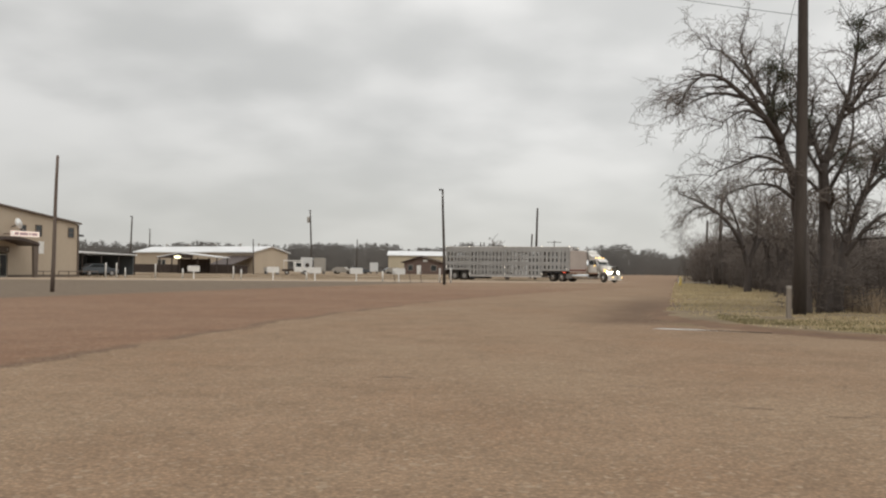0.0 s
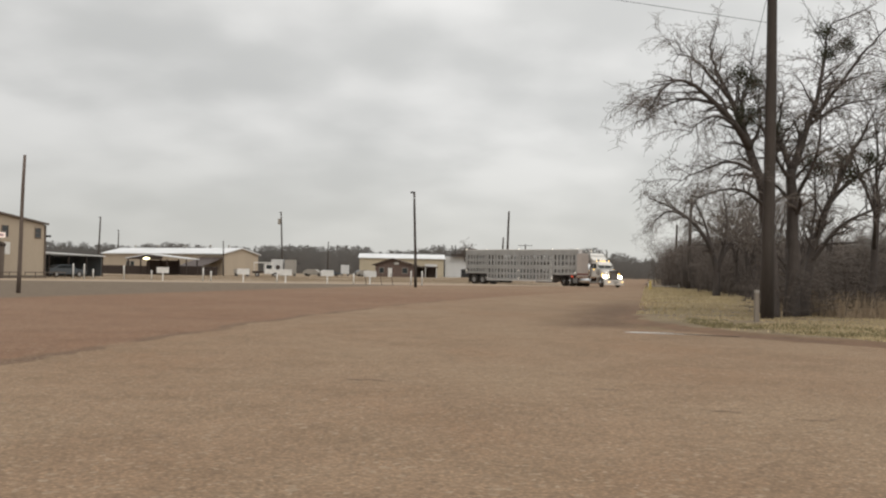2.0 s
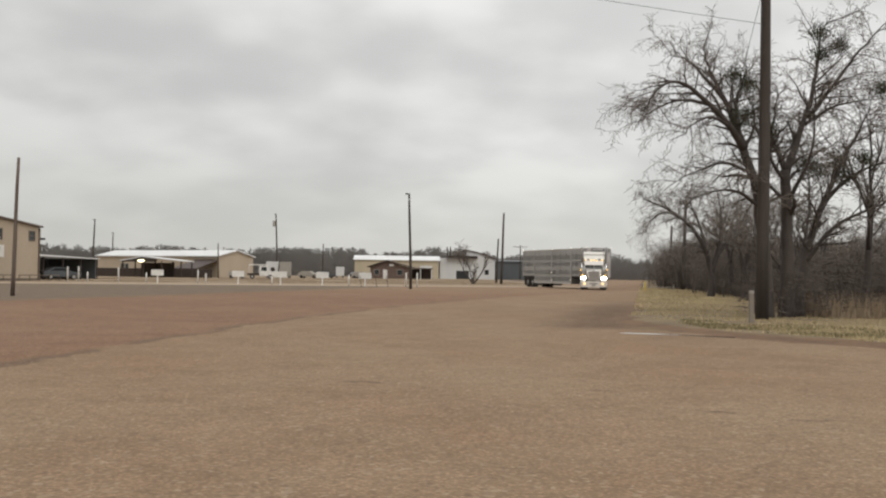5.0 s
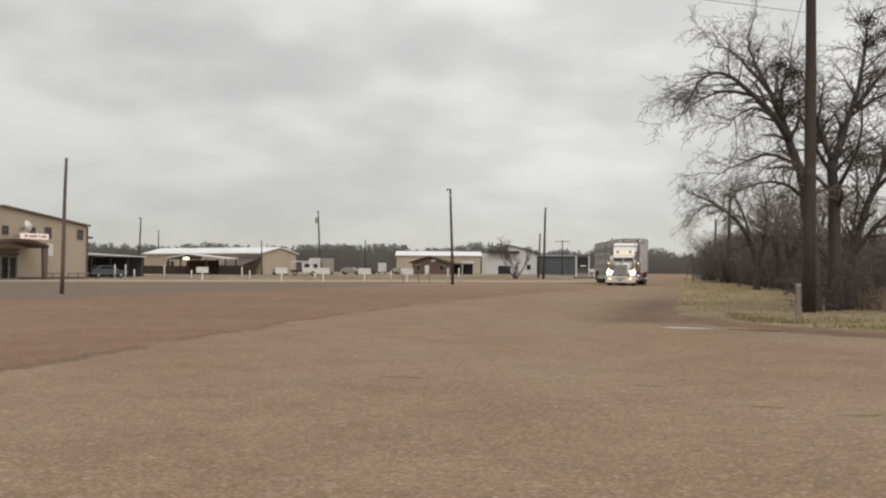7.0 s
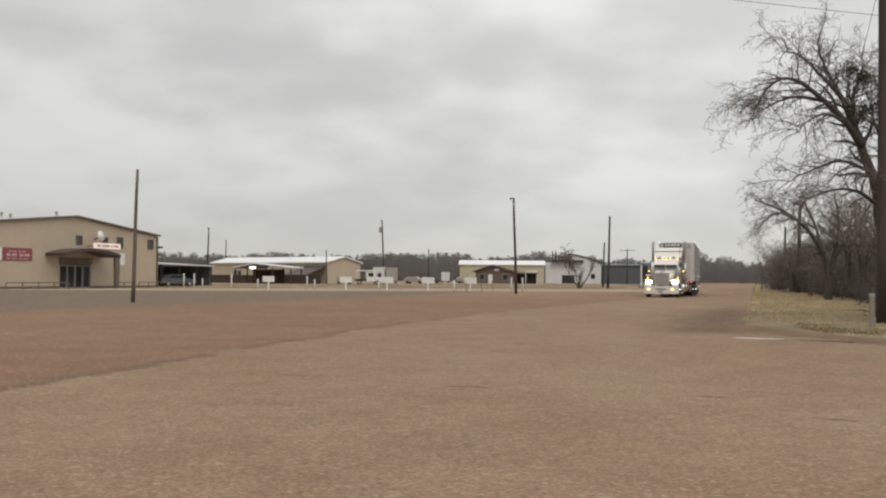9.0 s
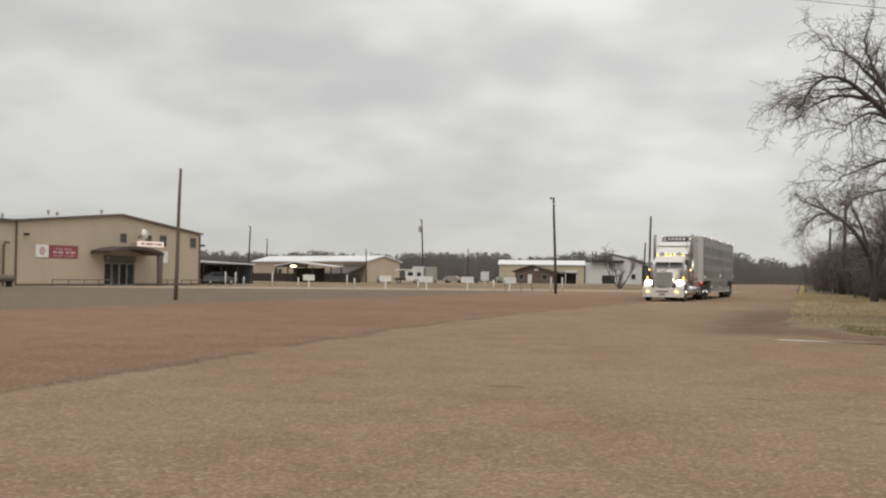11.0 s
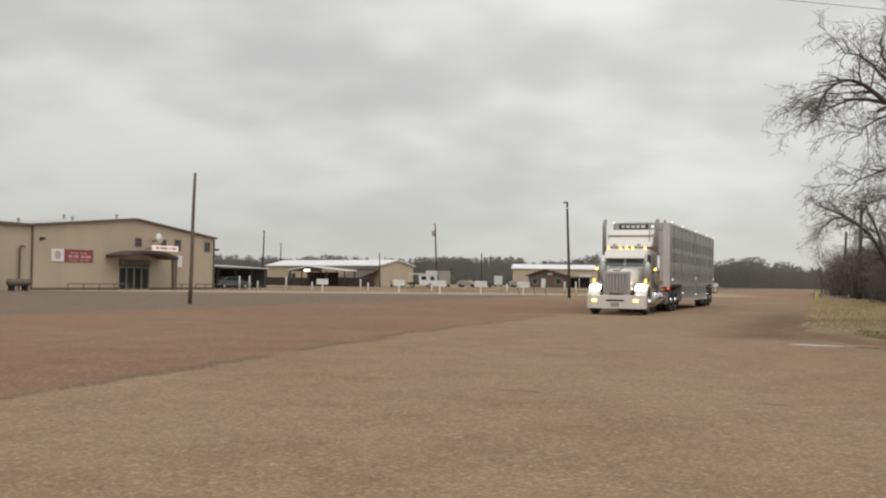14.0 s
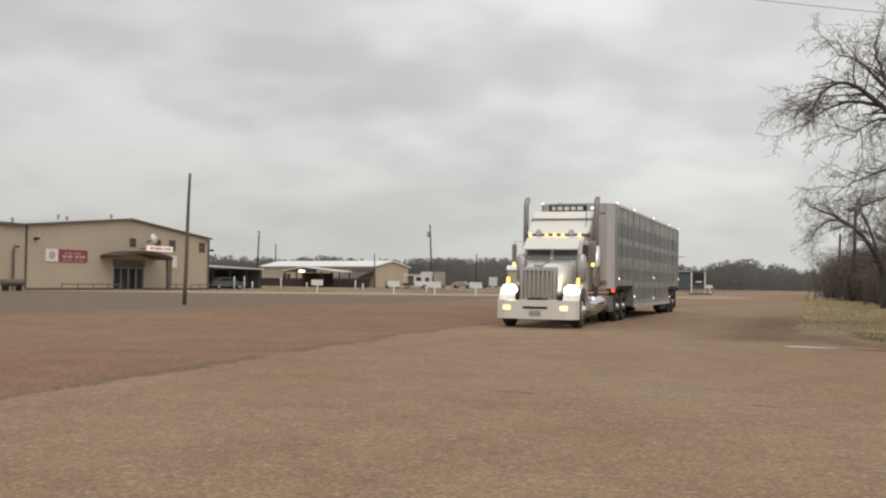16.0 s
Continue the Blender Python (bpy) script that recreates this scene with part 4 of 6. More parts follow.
def bare_tree(x, y, starts, seed, label, clumps=0, kids=(5, 5, 5, 5, 3), group="bare trees", low=0.58):
    """starts: (offset x, offset y, direction, radius, length) of each stem."""
    rng = random.Random(seed)
    t = thing("bare_tree", pose(x, y, 0), label, "tree", group)
    wood, twigs, tips = Geo(), Geo(), []
    for ox, oy, d, r, ln in starts:
        d = Vector(d).normalized()
        limb(wood, twigs, Vector((ox, oy, 0.0)), d, r, ln, 0, rng, kids, tips, 0.007 * max(1.0, y / 40), low)
        wood.tube([(ox, oy, -0.05), (ox + d.x * 0.15, oy + d.y * 0.15, 0.35)], [r * 1.45, r * 1.02], 8)
    part("trunk", wood, BARK, t, smooth=True)
    part("crown", twigs, TWIG, t, "leafless crown of fine twigs")
    if clumps:
        high = [p for p in tips if p.z > 3.2]
        for k in range(clumps):
            c = rng.choice(high)
            c = c.lerp(Vector((c.x * 0.3, c.y * 0.3, c.z)), 0.45)
            size = rng.uniform(0.75, 1.5)
            m = Geo()
            for i in range(230):
                o = Vector((rng.gauss(0, 1), rng.gauss(0, 1), rng.gauss(0, 1))).normalized() * (rng.random() ** 0.5) * rng.uniform(0.2, 0.36) * size
                a = Vector((rng.gauss(0, 1), rng.gauss(0, 1), rng.gauss(0, 1))).normalized() * 0.06
                b = a.cross(Vector((rng.gauss(0, 1), rng.gauss(0, 1), 1))).normalized() * 0.03
                m.add([c + o - a, c + o + b, c + o + a, c + o - b], [(0, 1, 2, 3)])
            tagged(part("mistletoe_clump", m, MISTLETOE, t), "dark green mistletoe clump", kind="stuff")
    return t


def glide(points, n=5):
    """A smooth run through a few control points."""
    p = [Vector(q) for q in points]
    p = [p[0] * 2 - p[1]] + p + [p[-1] * 2 - p[-2]]
    run = []
    for i in range(1, len(p) - 2):
        for k in range(n):
            t = k / n
            run.append(0.5 * (2 * p[i] + (p[i + 1] - p[i - 1]) * t + (2 * p[i - 1] - 5 * p[i] + 4 * p[i + 1] - p[i + 2]) * t * t + (3 * p[i] - p[i - 1] - 3 * p[i + 1] + p[i + 2]) * t ** 3))
    return run + [p[-2]]


def shoot(wood, twigs, p, d, r, length, level, rng, droop, tips):
    """A side branch whose finer shoots hang at their ends."""
    steps = (5, 5, 4)[level]
    pts, radii, q, dd = [p.copy()], [r], p.copy(), d.copy()
    for i in range(steps):
        dd = (dd + Vector((rng.gauss(0, 1), rng.gauss(0, 1), rng.gauss(0, 0.8))) * (0.19, 0.31, 0.4)[level] - Vector((0, 0, droop * (0.03, 0.06, 0.09)[level] * (i + 0.5)))).normalized()
        q = q + dd * (length / steps)
        pts.append(q.copy())
        radii.append(max(r * (1 - 0.75 * (i + 1) / steps), 0.005))
    (wood if level == 0 else twigs).tube(pts, radii, 4 if level == 0 else 3, caps=False)
    if level == 2:
        tips.append(q)
        return
    n = max(3, round(length * (6.0, 9.0)[level]))
    for k in range(n):
        f = min(0.99, 0.12 + 0.88 * (k + rng.random()) / n) * steps
        i = int(f)
        axis = (pts[i + 1] - pts[i]).normalized()
        side = axis.cross(Vector((rng.gauss(0, 1), rng.gauss(0, 1), rng.gauss(0, 1)))).normalized()
        nd = (axis * rng.uniform(0.55, 1.0) + side * rng.uniform(0.45, 0.9)).normalized()
        shoot(wood, twigs, pts[i].lerp(pts[i + 1], f - i), nd, max(radii[i] * rng.uniform(0.42, 0.65), 0.0062), length * rng.uniform(0.32, 0.62), level + 1, rng, droop, tips)


def spreading_tree(x, y, limbs, seed, label, clumps, scale=1.0):
    """limbs: (control points, foot radius, tip radius, where shoots begin, shoots to the metre, droop)."""
    rng = random.Random(seed)
    t = thing("bare_tree", pose(x, y, 0), label, "tree", "bare trees")
    wood, twigs, tips = Geo(), Geo(), []
    for pts, r0, r1, start, dense, droop in limbs:
        run, r0, r1 = glide([Vector(p) * scale for p in pts]), r0 * scale, r1 * scale
        for i in range(1, len(run)):
            run[i] = run[i] + Vector((noise.noise((i * 0.5, seed, r0 * 90)), noise.noise((i * 0.5, seed + 9, r0 * 90)), 0)) * 0.13 * (i / len(run))
        m = len(run) - 1
        radii = [r0 + (r1 - r0) * (i / m) ** 0.7 for i in range(m + 1)]
        wood.tube(run, radii, 10 if r0 > 0.12 else 7)
        size = sum((run[i + 1] - run[i]).length for i in range(m))
        n = round(size * (1 - start) * dense * 1.45)
        for k in range(n + 1):
            f = min(0.995, start + (1 - start) * (k + rng.random() * 0.9) / max(1, n)) * m
            i = int(f)
            axis = (run[i + 1] - run[i]).normalized()
            side = axis.cross(Vector((rng.gauss(0, 1), rng.gauss(0, 1), rng.gauss(0, 1)))).normalized()
            nd = (axis * rng.uniform(0.5, 1.0) + side * rng.uniform(0.6, 1.0) + Vector((0, 0, 0.12))).normalized()
            shoot(wood, twigs, run[i].lerp(run[i + 1], f - i), nd, max(0.014, radii[i] * rng.uniform(0.35, 0.6)), rng.uniform(0.6, 1.4) * scale, 0, rng, droop, tips)
    part("trunk", wood, BARK, t, smooth=True)
    part("crown", twigs, TWIG, t, "leafless crown of fine drooping twigs")
    for cx, cy, cz, size in clumps:
        g = Geo()
        for i in range(650):
            o = Vector((rng.gauss(0, 1), rng.gauss(0, 1), rng.gauss(0, 0.9))) * 0.27 * size
            a = Vector((rng.gauss(0, 1), rng.gauss(0, 1), rng.gauss(0, 1))).normalized() * 0.05
            e = a.cross(Vector((rng.gauss(0, 1), rng.gauss(0, 1), 1))).normalized() * 0.014
            c = Vector((cx, cy, cz)) + o
            g.add([c - a, c + e, c + a, c - e], [(0, 1, 2, 3)])
        tagged(part("mistletoe_clump", g, MISTLETOE, t), "dark green mistletoe clump", kind="stuff")
    return t


def build_trees():
    # tree leaning over the verge, its long limbs arching down at their ends
    spreading_tree(11.3, 30.4, [
        ([(0, 0, -0.05), (-0.05, 0, 1.3), (-0.15, 0.05, 2.7), (-0.4, 0.1, 4.2), (-0.75, 0.1, 5.4)], 0.25, 0.13, 0.62, 1.8, 0.6),
        ([(-0.75, 0.1, 5.4), (-1.05, 0.3, 6.4), (-1.45, 0.5, 7.4), (-1.75, 0.6, 8.1), (-1.95, 0.5, 8.75)], 0.145, 0.02, 0.1, 4.2, 0.5),
        ([(-0.75, 0.1, 5.4), (-1.5, -0.4, 6.2), (-2.3, -0.6, 6.85), (-2.9, -0.7, 7.25), (-3.4, -0.7, 7.3), (-3.9, -0.8, 6.9), (-4.2, -0.9, 6.4)], 0.125, 0.012, 0.18, 4.0, 1.1),
        ([(-2.1, -0.5, 6.7), (-2.7, 0.3, 6.95), (-3.3, 0.9, 6.8), (-3.8, 1.1, 6.4)], 0.07, 0.012, 0.1, 4.0, 1.1),
        ([(-1.25, 0.4, 6.95), (-2.0, 0.2, 7.7), (-2.6, 0.1, 8.2), (-3.1, 0.0, 8.3)], 0.075, 0.012, 0.1, 4.0, 0.8),
        ([(-1.35, -0.3, 6.05), (-2.1, -1.0, 6.2), (-2.7, -1.3, 6.0), (-3.1, -1.4, 5.6)], 0.07, 0.012, 0.12, 4.0, 1.2),
        ([(-0.45, 0.1, 4.6), (-1.2, 0.6, 5.0), (-2.0, 0.9, 4.75), (-2.7, 1.1, 4.4)], 0.07, 0.012, 0.12, 3.8, 1.0),
        ([(-0.3, 0.05, 3.6), (-1.2, -0.5, 4.0), (-2.2, -0.8, 3.9), (-2.9, -0.9, 3.5)], 0.07, 0.012, 0.12, 3.6, 1.0),
        ([(-0.8, 0.1, 5.5), (-0.85, 0.6, 6.7), (-0.6, 0.9, 7.5), (-0.3, 1.0, 8.2)], 0.10, 0.015, 0.1, 4.0, 0.4),
        ([(-0.35, 0.1, 4.0), (0.25, 0.6, 5.2), (0.5, 0.9, 6.4), (0.7, 1.0, 7.6)], 0.09, 0.015, 0.15, 3.4, 0.4)],
        11, "large bare grey-brown tree arching over the grassy verge", [(-0.45, 0.2, 6.6, 0.9), (-0.95, 0.1, 6.35, 0.8), (-1.0, 0.3, 7.8, 0.6), (-0.6, 0.3, 7.5, 0.5), (0.1, 0.3, 6.1, 0.6)])
    # forked tree whose limbs fan upward
    spreading_tree(12.1, 30.9, [
        ([(0, 0, -0.05), (0.03, 0, 1.4), (0.02, 0, 3.0), (-0.05, 0, 4.8)], 0.28, 0.15, 0.62, 1.8, 0.5),
        ([(-0.05, 0, 4.7), (0.45, 0.2, 5.9), (0.9, 0.3, 7.2), (1.15, 0.3, 8.5), (1.35, 0.3, 9.7)], 0.15, 0.02, 0.12, 3.6, 0.3),
        ([(0.75, 0.2, 6.5), (1.45, -0.3, 7.6), (2.1, -0.6, 8.6), (2.8, -0.8, 9.4)], 0.09, 0.015, 0.1, 3.4, 0.3),
        ([(0.65, 0.2, 6.3), (1.6, 0.5, 6.9), (2.6, 0.7, 7.2), (3.4, 0.8, 7.3)], 0.07, 0.012, 0.1, 3.4, 0.5),
        ([(-0.05, 0, 4.8), (-0.3, 0.3, 5.7), (-0.55, 0.4, 6.6), (-0.85, 0.4, 7.7)], 0.12, 0.015, 0.1, 3.6, 0.4),
        ([(-0.05, 0, 4.4), (-0.7, -0.4, 5.1), (-1.2, -0.6, 6.0), (-1.4, -0.6, 7.0)], 0.08, 0.012, 0.12, 3.4, 0.5),
        ([(0.0, 0, 3.7), (0.4, -0.7, 5.0), (0.5, -1.0, 6.3), (0.35, -1.2, 7.6)], 0.08, 0.012, 0.15, 3.0, 0.4)],
        23, "tall bare forked tree with mistletoe clumps", [(1.15, 0.3, 9.35, 0.6), (1.75, 0.1, 8.9, 0.6), (1.2, 0.2, 8.6, 0.6), (0.6, 0.2, 5.1, 0.9), (1.05, 0.3, 4.9, 0.7), (2.9, -0.5, 7.4, 0.5)])
    # low tree leaning away from the road
    spreading_tree(12.75, 31.6, [
        ([(0, 0, -0.05), (0.15, 0, 1.3), (0.5, 0, 2.9), (1.1, 0, 4.4), (1.9, 0.1, 5.9), (2.5, 0.2, 7.0)], 0.21, 0.02, 0.3, 3.2, 0.5),
        ([(0.2, 0, 1.8), (1.0, -0.5, 3.0), (2.1, -0.8, 3.6), (3.4, -1.0, 4.2)], 0.10, 0.015, 0.15, 3.6, 0.5),
        ([(0.9, 0, 3.9), (1.9, 0.4, 4.7), (3.0, 0.6, 5.2), (3.9, 0.7, 5.2)], 0.09, 0.015, 0.12, 3.6, 0.6),
        ([(0.1, 0, 1.4), (0.6, 0.8, 3.0), (0.9, 1.2, 4.4), (0.7, 1.4, 5.8)], 0.08, 0.015, 0.2, 3.2, 0.5)],
        29, "bare tree leaning away from the road", [(2.2, 0.1, 5.3, 0.6)])
    bare_tree(15.4, 32.5, [(0, 0, (0.15, 0.1, 1), 0.16, 3.9)], 31, "bare tree with slender spreading limbs", 2, (5, 4, 4, 4, 3), low=0.3)
    # smaller tree on the grass behind, one long bough toward the road
    spreading_tree(19.7, 63.0, [
        ([(0, 0, -0.05), (0.0, 0, 1.2), (-0.3, 0, 2.4), (-1.1, 0, 3.7), (-2.2, 0, 4.5), (-3.6, 0, 5.1)], 0.22, 0.03, 0.35, 2.6, 0.9),
        ([(0.0, 0, 1.3), (0.4, 0, 2.8), (0.5, 0, 4.2), (0.3, 0, 5.4)], 0.15, 0.025, 0.25, 2.8, 0.5),
        ([(-0.3, 0, 2.4), (-0.4, 0.5, 3.6), (-0.9, 0.7, 4.9), (-1.0, 0.7, 5.6)], 0.11, 0.02, 0.2, 2.8, 0.5),
        ([(-1.6, 0, 4.1), (-2.6, -0.5, 4.4), (-3.4, -0.7, 3.9), (-3.7, -0.8, 3.4)], 0.07, 0.015, 0.1, 2.8, 1.1),
        ([(0.2, 0, 2.0), (1.1, 0.3, 3.2), (1.9, 0.4, 4.3), (2.3, 0.4, 5.2)], 0.11, 0.02, 0.2, 2.8, 0.5)],
        47, "smaller bare tree on the grass with one long bough", [], 1.25)
    few = (4, 4, 4, 3)
    bare_tree(22.4, 66.5, [(0, 0, (-0.16, 0, 1), 0.17, 3.4), (0.4, 0, (0.15, 0, 1), 0.14, 3.2)], 41, "smaller bare tree at the edge of the scrub", 0, few)
    bare_tree(23.6, 58.0, [(0, 0, (0.1, 0, 1), 0.15, 3.0), (0.5, 0, (0.3, 0, 1), 0.12, 2.8)], 49, "bare tree standing back in the scrub", 0, few)
    bare_tree(24.2, 72.0, [(0, 0, (-0.2, 0, 1), 0.13, 3.4)], 51, "leaning bare tree above the verge", 0, few)
    bare_tree(25.5, 82.0, [(0, 0, (-0.1, 0, 1), 0.15, 3.3)], 53, "bare tree rising from the roadside scrub", 0, few)
    for x, y, h, seed in ((19.2, 41.0, 1.7, 71), (22.5, 45.0, 2.0, 72), (25.0, 50.0, 2.2, 74), (16.6, 45.5, 2.9, 75), (14.6, 37.0, 2.5, 76), (19.0, 54.0, 3.2, 77), (20.8, 60.0, 3.3, 79)):
        bare_tree(x, y, [(0, 0, (0.05, 0, 1), 0.11, h), (0.3, 0.1, (-0.25, 0.1, 1), 0.08, h * 0.85)], seed, "thin bare sapling tree rising from dark undergrowth", 0, few, low=0.2)
    bare_tree(14.7, 286.0, [(0, 0, (0.05, 0, 1), 0.3, 4.4), (0.8, 0, (-0.25, 0, 1), 0.25, 4.2)], 67, "bare tree rising behind the white shed", 0, (4, 3, 3, 2))
    bare_tree(8.55, 130.0, [(0, 0, (0.05, 0, 1), 0.17, 1.4), (0.05, 0, (0.75, 0, 1), 0.12, 2.5), (0, 0, (-0.8, 0.1, 1), 0.12, 2.5), (0, 0.1, (-0.3, 0.1, 1), 0.11, 2.4)], 61, "small bare fan-shaped tree in the dry field", 0, (4, 3, 2))

    def stems(g, rng, x, y, n, h, spread):
        """A thicket: thin leaning canes, each with many crooked side twigs."""
        for i in range(n):
            bx, by = x + rng.gauss(0, spread), y + rng.gauss(0, spread)
            hh = h * rng.uniform(0.45, 1.05)
            lx, ly = rng.gauss(0, 0.3) * hh, rng.gauss(0, 0.3) * hh
            w = rng.uniform(0.007, 0.017) * (1 + y / 60)
            a = rng.uniform(0, 3.14)
            cx, cy = w * math.cos(a), w * math.sin(a)
            k = [(bx - cx, by - cy, 0), (bx + cx, by + cy, 0), (bx + lx * 0.3 + cx * 0.8, by + ly * 0.3 + cy * 0.8, hh * 0.55), (bx + lx * 0.3 - cx * 0.8, by + ly * 0.3 - cy * 0.8, hh * 0.55), (bx + lx, by + ly, hh)]
            g.add(k, [(0, 1, 2, 3), (3, 2, 4)])
            for b in range(12):
                z0 = hh * rng.uniform(0.12, 0.98)
                s0 = z0 / hh
                px, py = bx + lx * s0, by + ly * s0
                dx, dy, dz = rng.gauss(0, 0.17) * hh, rng.gauss(0, 0.17) * hh, rng.uniform(-0.1, 0.16) * hh
                g.add([(px, py, z0), (px + cx, py + cy, z0 + 0.03), (px + dx, py + dy, max(0.02, z0 + dz))], [(0, 1, 2)])

    rng = random.Random(77)
    g = Geo()
    # belt of scrub along the road, drawn back from the verge
    for i in range(1150):
        y = 44 + 110 * (i / 1150) ** 1.25 + rng.uniform(-2, 2)
        edge = 6.3 + (y - 27.6) * 0.2416
        x = edge + (5.6 if y > 75 else 5.6 + (75 - y) * 0.22) + abs(rng.gauss(0, 1)) * (5 + y * 0.12)
        stems(g, rng, x, y, 28, min(5.9, 2.2 + (y - 40) * 0.055) * rng.uniform(0.75, 1.05) * (1.0 + 0.55 * noise.noise((x * 0.22, y * 0.22, 1.0))), 0.9)
    for i in range(70):
        y = rng.uniform(98, 165)
        x = 6.3 + (y - 27.6) * 0.2416 + rng.uniform(4.2, 9.0)
        stems(g, rng, x, y, 52, rng.uniform(4.6, 6.2), 1.2)
    tagged(part("roadside_scrub", g, SCRUB), "dense dark leafless scrub along the road", "scrub", kind="stuff")
    g = Geo()
    for i in range(1700):
        x, y = rng.uniform(12.5, 40), 33 + 31 * rng.random() ** 1.1
        if x < 6.3 + (y - 27.6) * 0.2416 + 7.5:
            continue
        stems(g, rng, x, y, 15, rng.uniform(1.3, 2.5) * (1.0 + 0.6 * noise.noise((x * 0.3, y * 0.3, 4.0))), 0.8)
    for x, y in ((12, 30.6), (13.3, 31.0), (13.8, 32.3), (14.6, 31.2), (15.8, 31), (17.0, 30.5), (18, 32), (12.8, 33), (12.0, 33.0)):
        stems(g, rng, x, y, 16, rng.uniform(1.2, 2.6), 0.4)
    tagged(part("undergrowth", g, SCRUB), "tangled bare undergrowth beneath the trees", "undergrowth", kind="stuff")

    # far woods: broken crowns of fine twigs along the skyline
    g = Geo()
    for i in range(1500):
        az = radians(-50 + 80 * (i + rng.random()) / 1500)
        dist = rng.uniform(330, 400) if az < radians(6) else rng.uniform(360, 470)
        x, y = dist * math.sin(az), dist * math.cos(az)
        top = (9.3 + 2.0 * noise.noise((az * 14, 0.3, 0)) + 1.5 * noise.noise((az * 60, 2.3, 0))) * dist / 360 * rng.uniform(0.7, 1.05)
        if az > radians(7):
            top *= max(0.6, 1.12 - abs(math.degrees(az) - 10) * 0.1)
        wd = rng.uniform(2.5, 5.0)
        for k in range(150):
            u = rng.random() ** 0.85
            z = top * (0.01 + 0.99 * u)
            rr = wd * math.sqrt(max(0.06, 1 - u ** 2.5)) * rng.gauss(0, 0.6)
            a = rng.uniform(0, 6.28)
            px, py = x + rr * math.cos(a), y + rr * math.sin(a)
            s = rng.uniform(0.3, 0.8) * (1.35 - 0.85 * u)
            tx, tz = rng.gauss(0, 0.55), rng.uniform(0.3, 0.9)
            g.add([(px - s * 0.5, py, z - s * 0.4), (px + s * 0.5, py, z - s * 0.3), (px + tx, py, z + tz * 0.7)], [(0, 1, 2)])
    tagged(part("distant_woods", g, FARWOOD), "low grey-brown leafless woods on the skyline, colour paled for haze", "woods", kind="stuff")

    # grass of the verge
    for name, mat, count, lab, zone in (("dry_grass", DRY_GRASS, 95000, "straw-coloured dry grass on the verge", 0), ("green_grass", GREEN_GRASS, 12000, "sparse green winter grass at the verge's edge", 1)):
        g = Geo()
        for i in range(count):
            if zone == 0:
                y = 18.5 + 99 * rng.random() ** 1.9
                x = 6.2 + (y - 27.6) * 0.2416 + 1.1 * noise.noise((y * 0.35, 3.0, 0)) + 0.5 * noise.noise((y * 1.3, 8.0, 0)) + rng.random() ** 0.8 * (11 if y < 45 else 9) + rng.gauss(0, 0.2)
                if y + 0.95 * x < (30.6 if x < 7.5 else 29.7 if x < 9 else 28.9) + 0.7 * noise.noise((x, y, 0)) or (y < 31 and (x < 7.3 or x < 8.6 and rng.random() < 0.7)) or x < 6.3 + (y - 27.6) * 0.2416:
                    continue
            else:
                x = 7.4 + 8 * rng.random() ** 1.2
                y = 22.0 - 0.98 * (x - 5.6) + (3.0 if x < 8.2 else 1.5) + 1.0 + 0.7 * noise.noise((x * 1.3, 0.5, 0)) + rng.random() ** 1.3 * 6.0
            if noise.noise((x * 0.5, y * 0.5, zone * 7.0)) < (-0.3 if zone == 0 else -0.1):
                continue
            far = 1 + max(0, y - 25) / 30
            h = rng.uniform(0.02, 0.065) * (0.8 + 0.2 * far)
            w = rng.uniform(0.006, 0.014) * far * 1.6
            a = rng.uniform(0, 3.14)
            cx, cy, lx, ly = w * math.cos(a), w * math.sin(a), rng.gauss(0, 0.6) * h, rng.gauss(0, 0.6) * h
            g.add([(x - cx, y - cy, 0.02), (x + cx, y + cy, 0.02), (x + lx, y + ly, 0.05 + h)], [(0, 1, 2)])
        tagged(part(name, g, mat), lab, "grass", kind="stuff")
    g = Geo()
    for i in range(26000):
        x = rng.uniform(-45, 18)
        y = 100 + (x + 29) * 0.49 + rng.random() * 95
        if y < 92 or noise.noise((x * 0.12, y * 0.12, 3.0)) < -0.05:
            continue
        h, w = rng.uniform(0.03, 0.1), rng.uniform(0.03, 0.09)
        g.add([(x - w, y, 0), (x + w, y, 0), (x + rng.gauss(0, 0.1), y, h)], [(0, 1, 2)])
    tagged(part("field_grass", g, material("pale_field_straw", (0.36, 0.285, 0.20), (0.29, 0.225, 0.155), 0.95, bump=0)), "thin dry winter grass over the far field", "grass", kind="stuff")
    g = Geo()
    for i in range(5200):
        x, y = 13.3 + abs(rng.gauss(0, 6)), rng.uniform(30, 36)
        h, w = rng.uniform(0.35, 1.0), rng.uniform(0.008, 0.02)
        g.add([(x - w, y, 0), (x + w, y, 0), (x + rng.gauss(0, 0.25), y + rng.gauss(0, 0.2), h)], [(0, 1, 2)])
    tagged(part("tall_weeds", g, material("dead_weeds", (0.33, 0.25, 0.165), (0.22, 0.165, 0.11), 0.95, bump=0)), "tall dead brown weeds beside the trees", "weeds", kind="stuff")


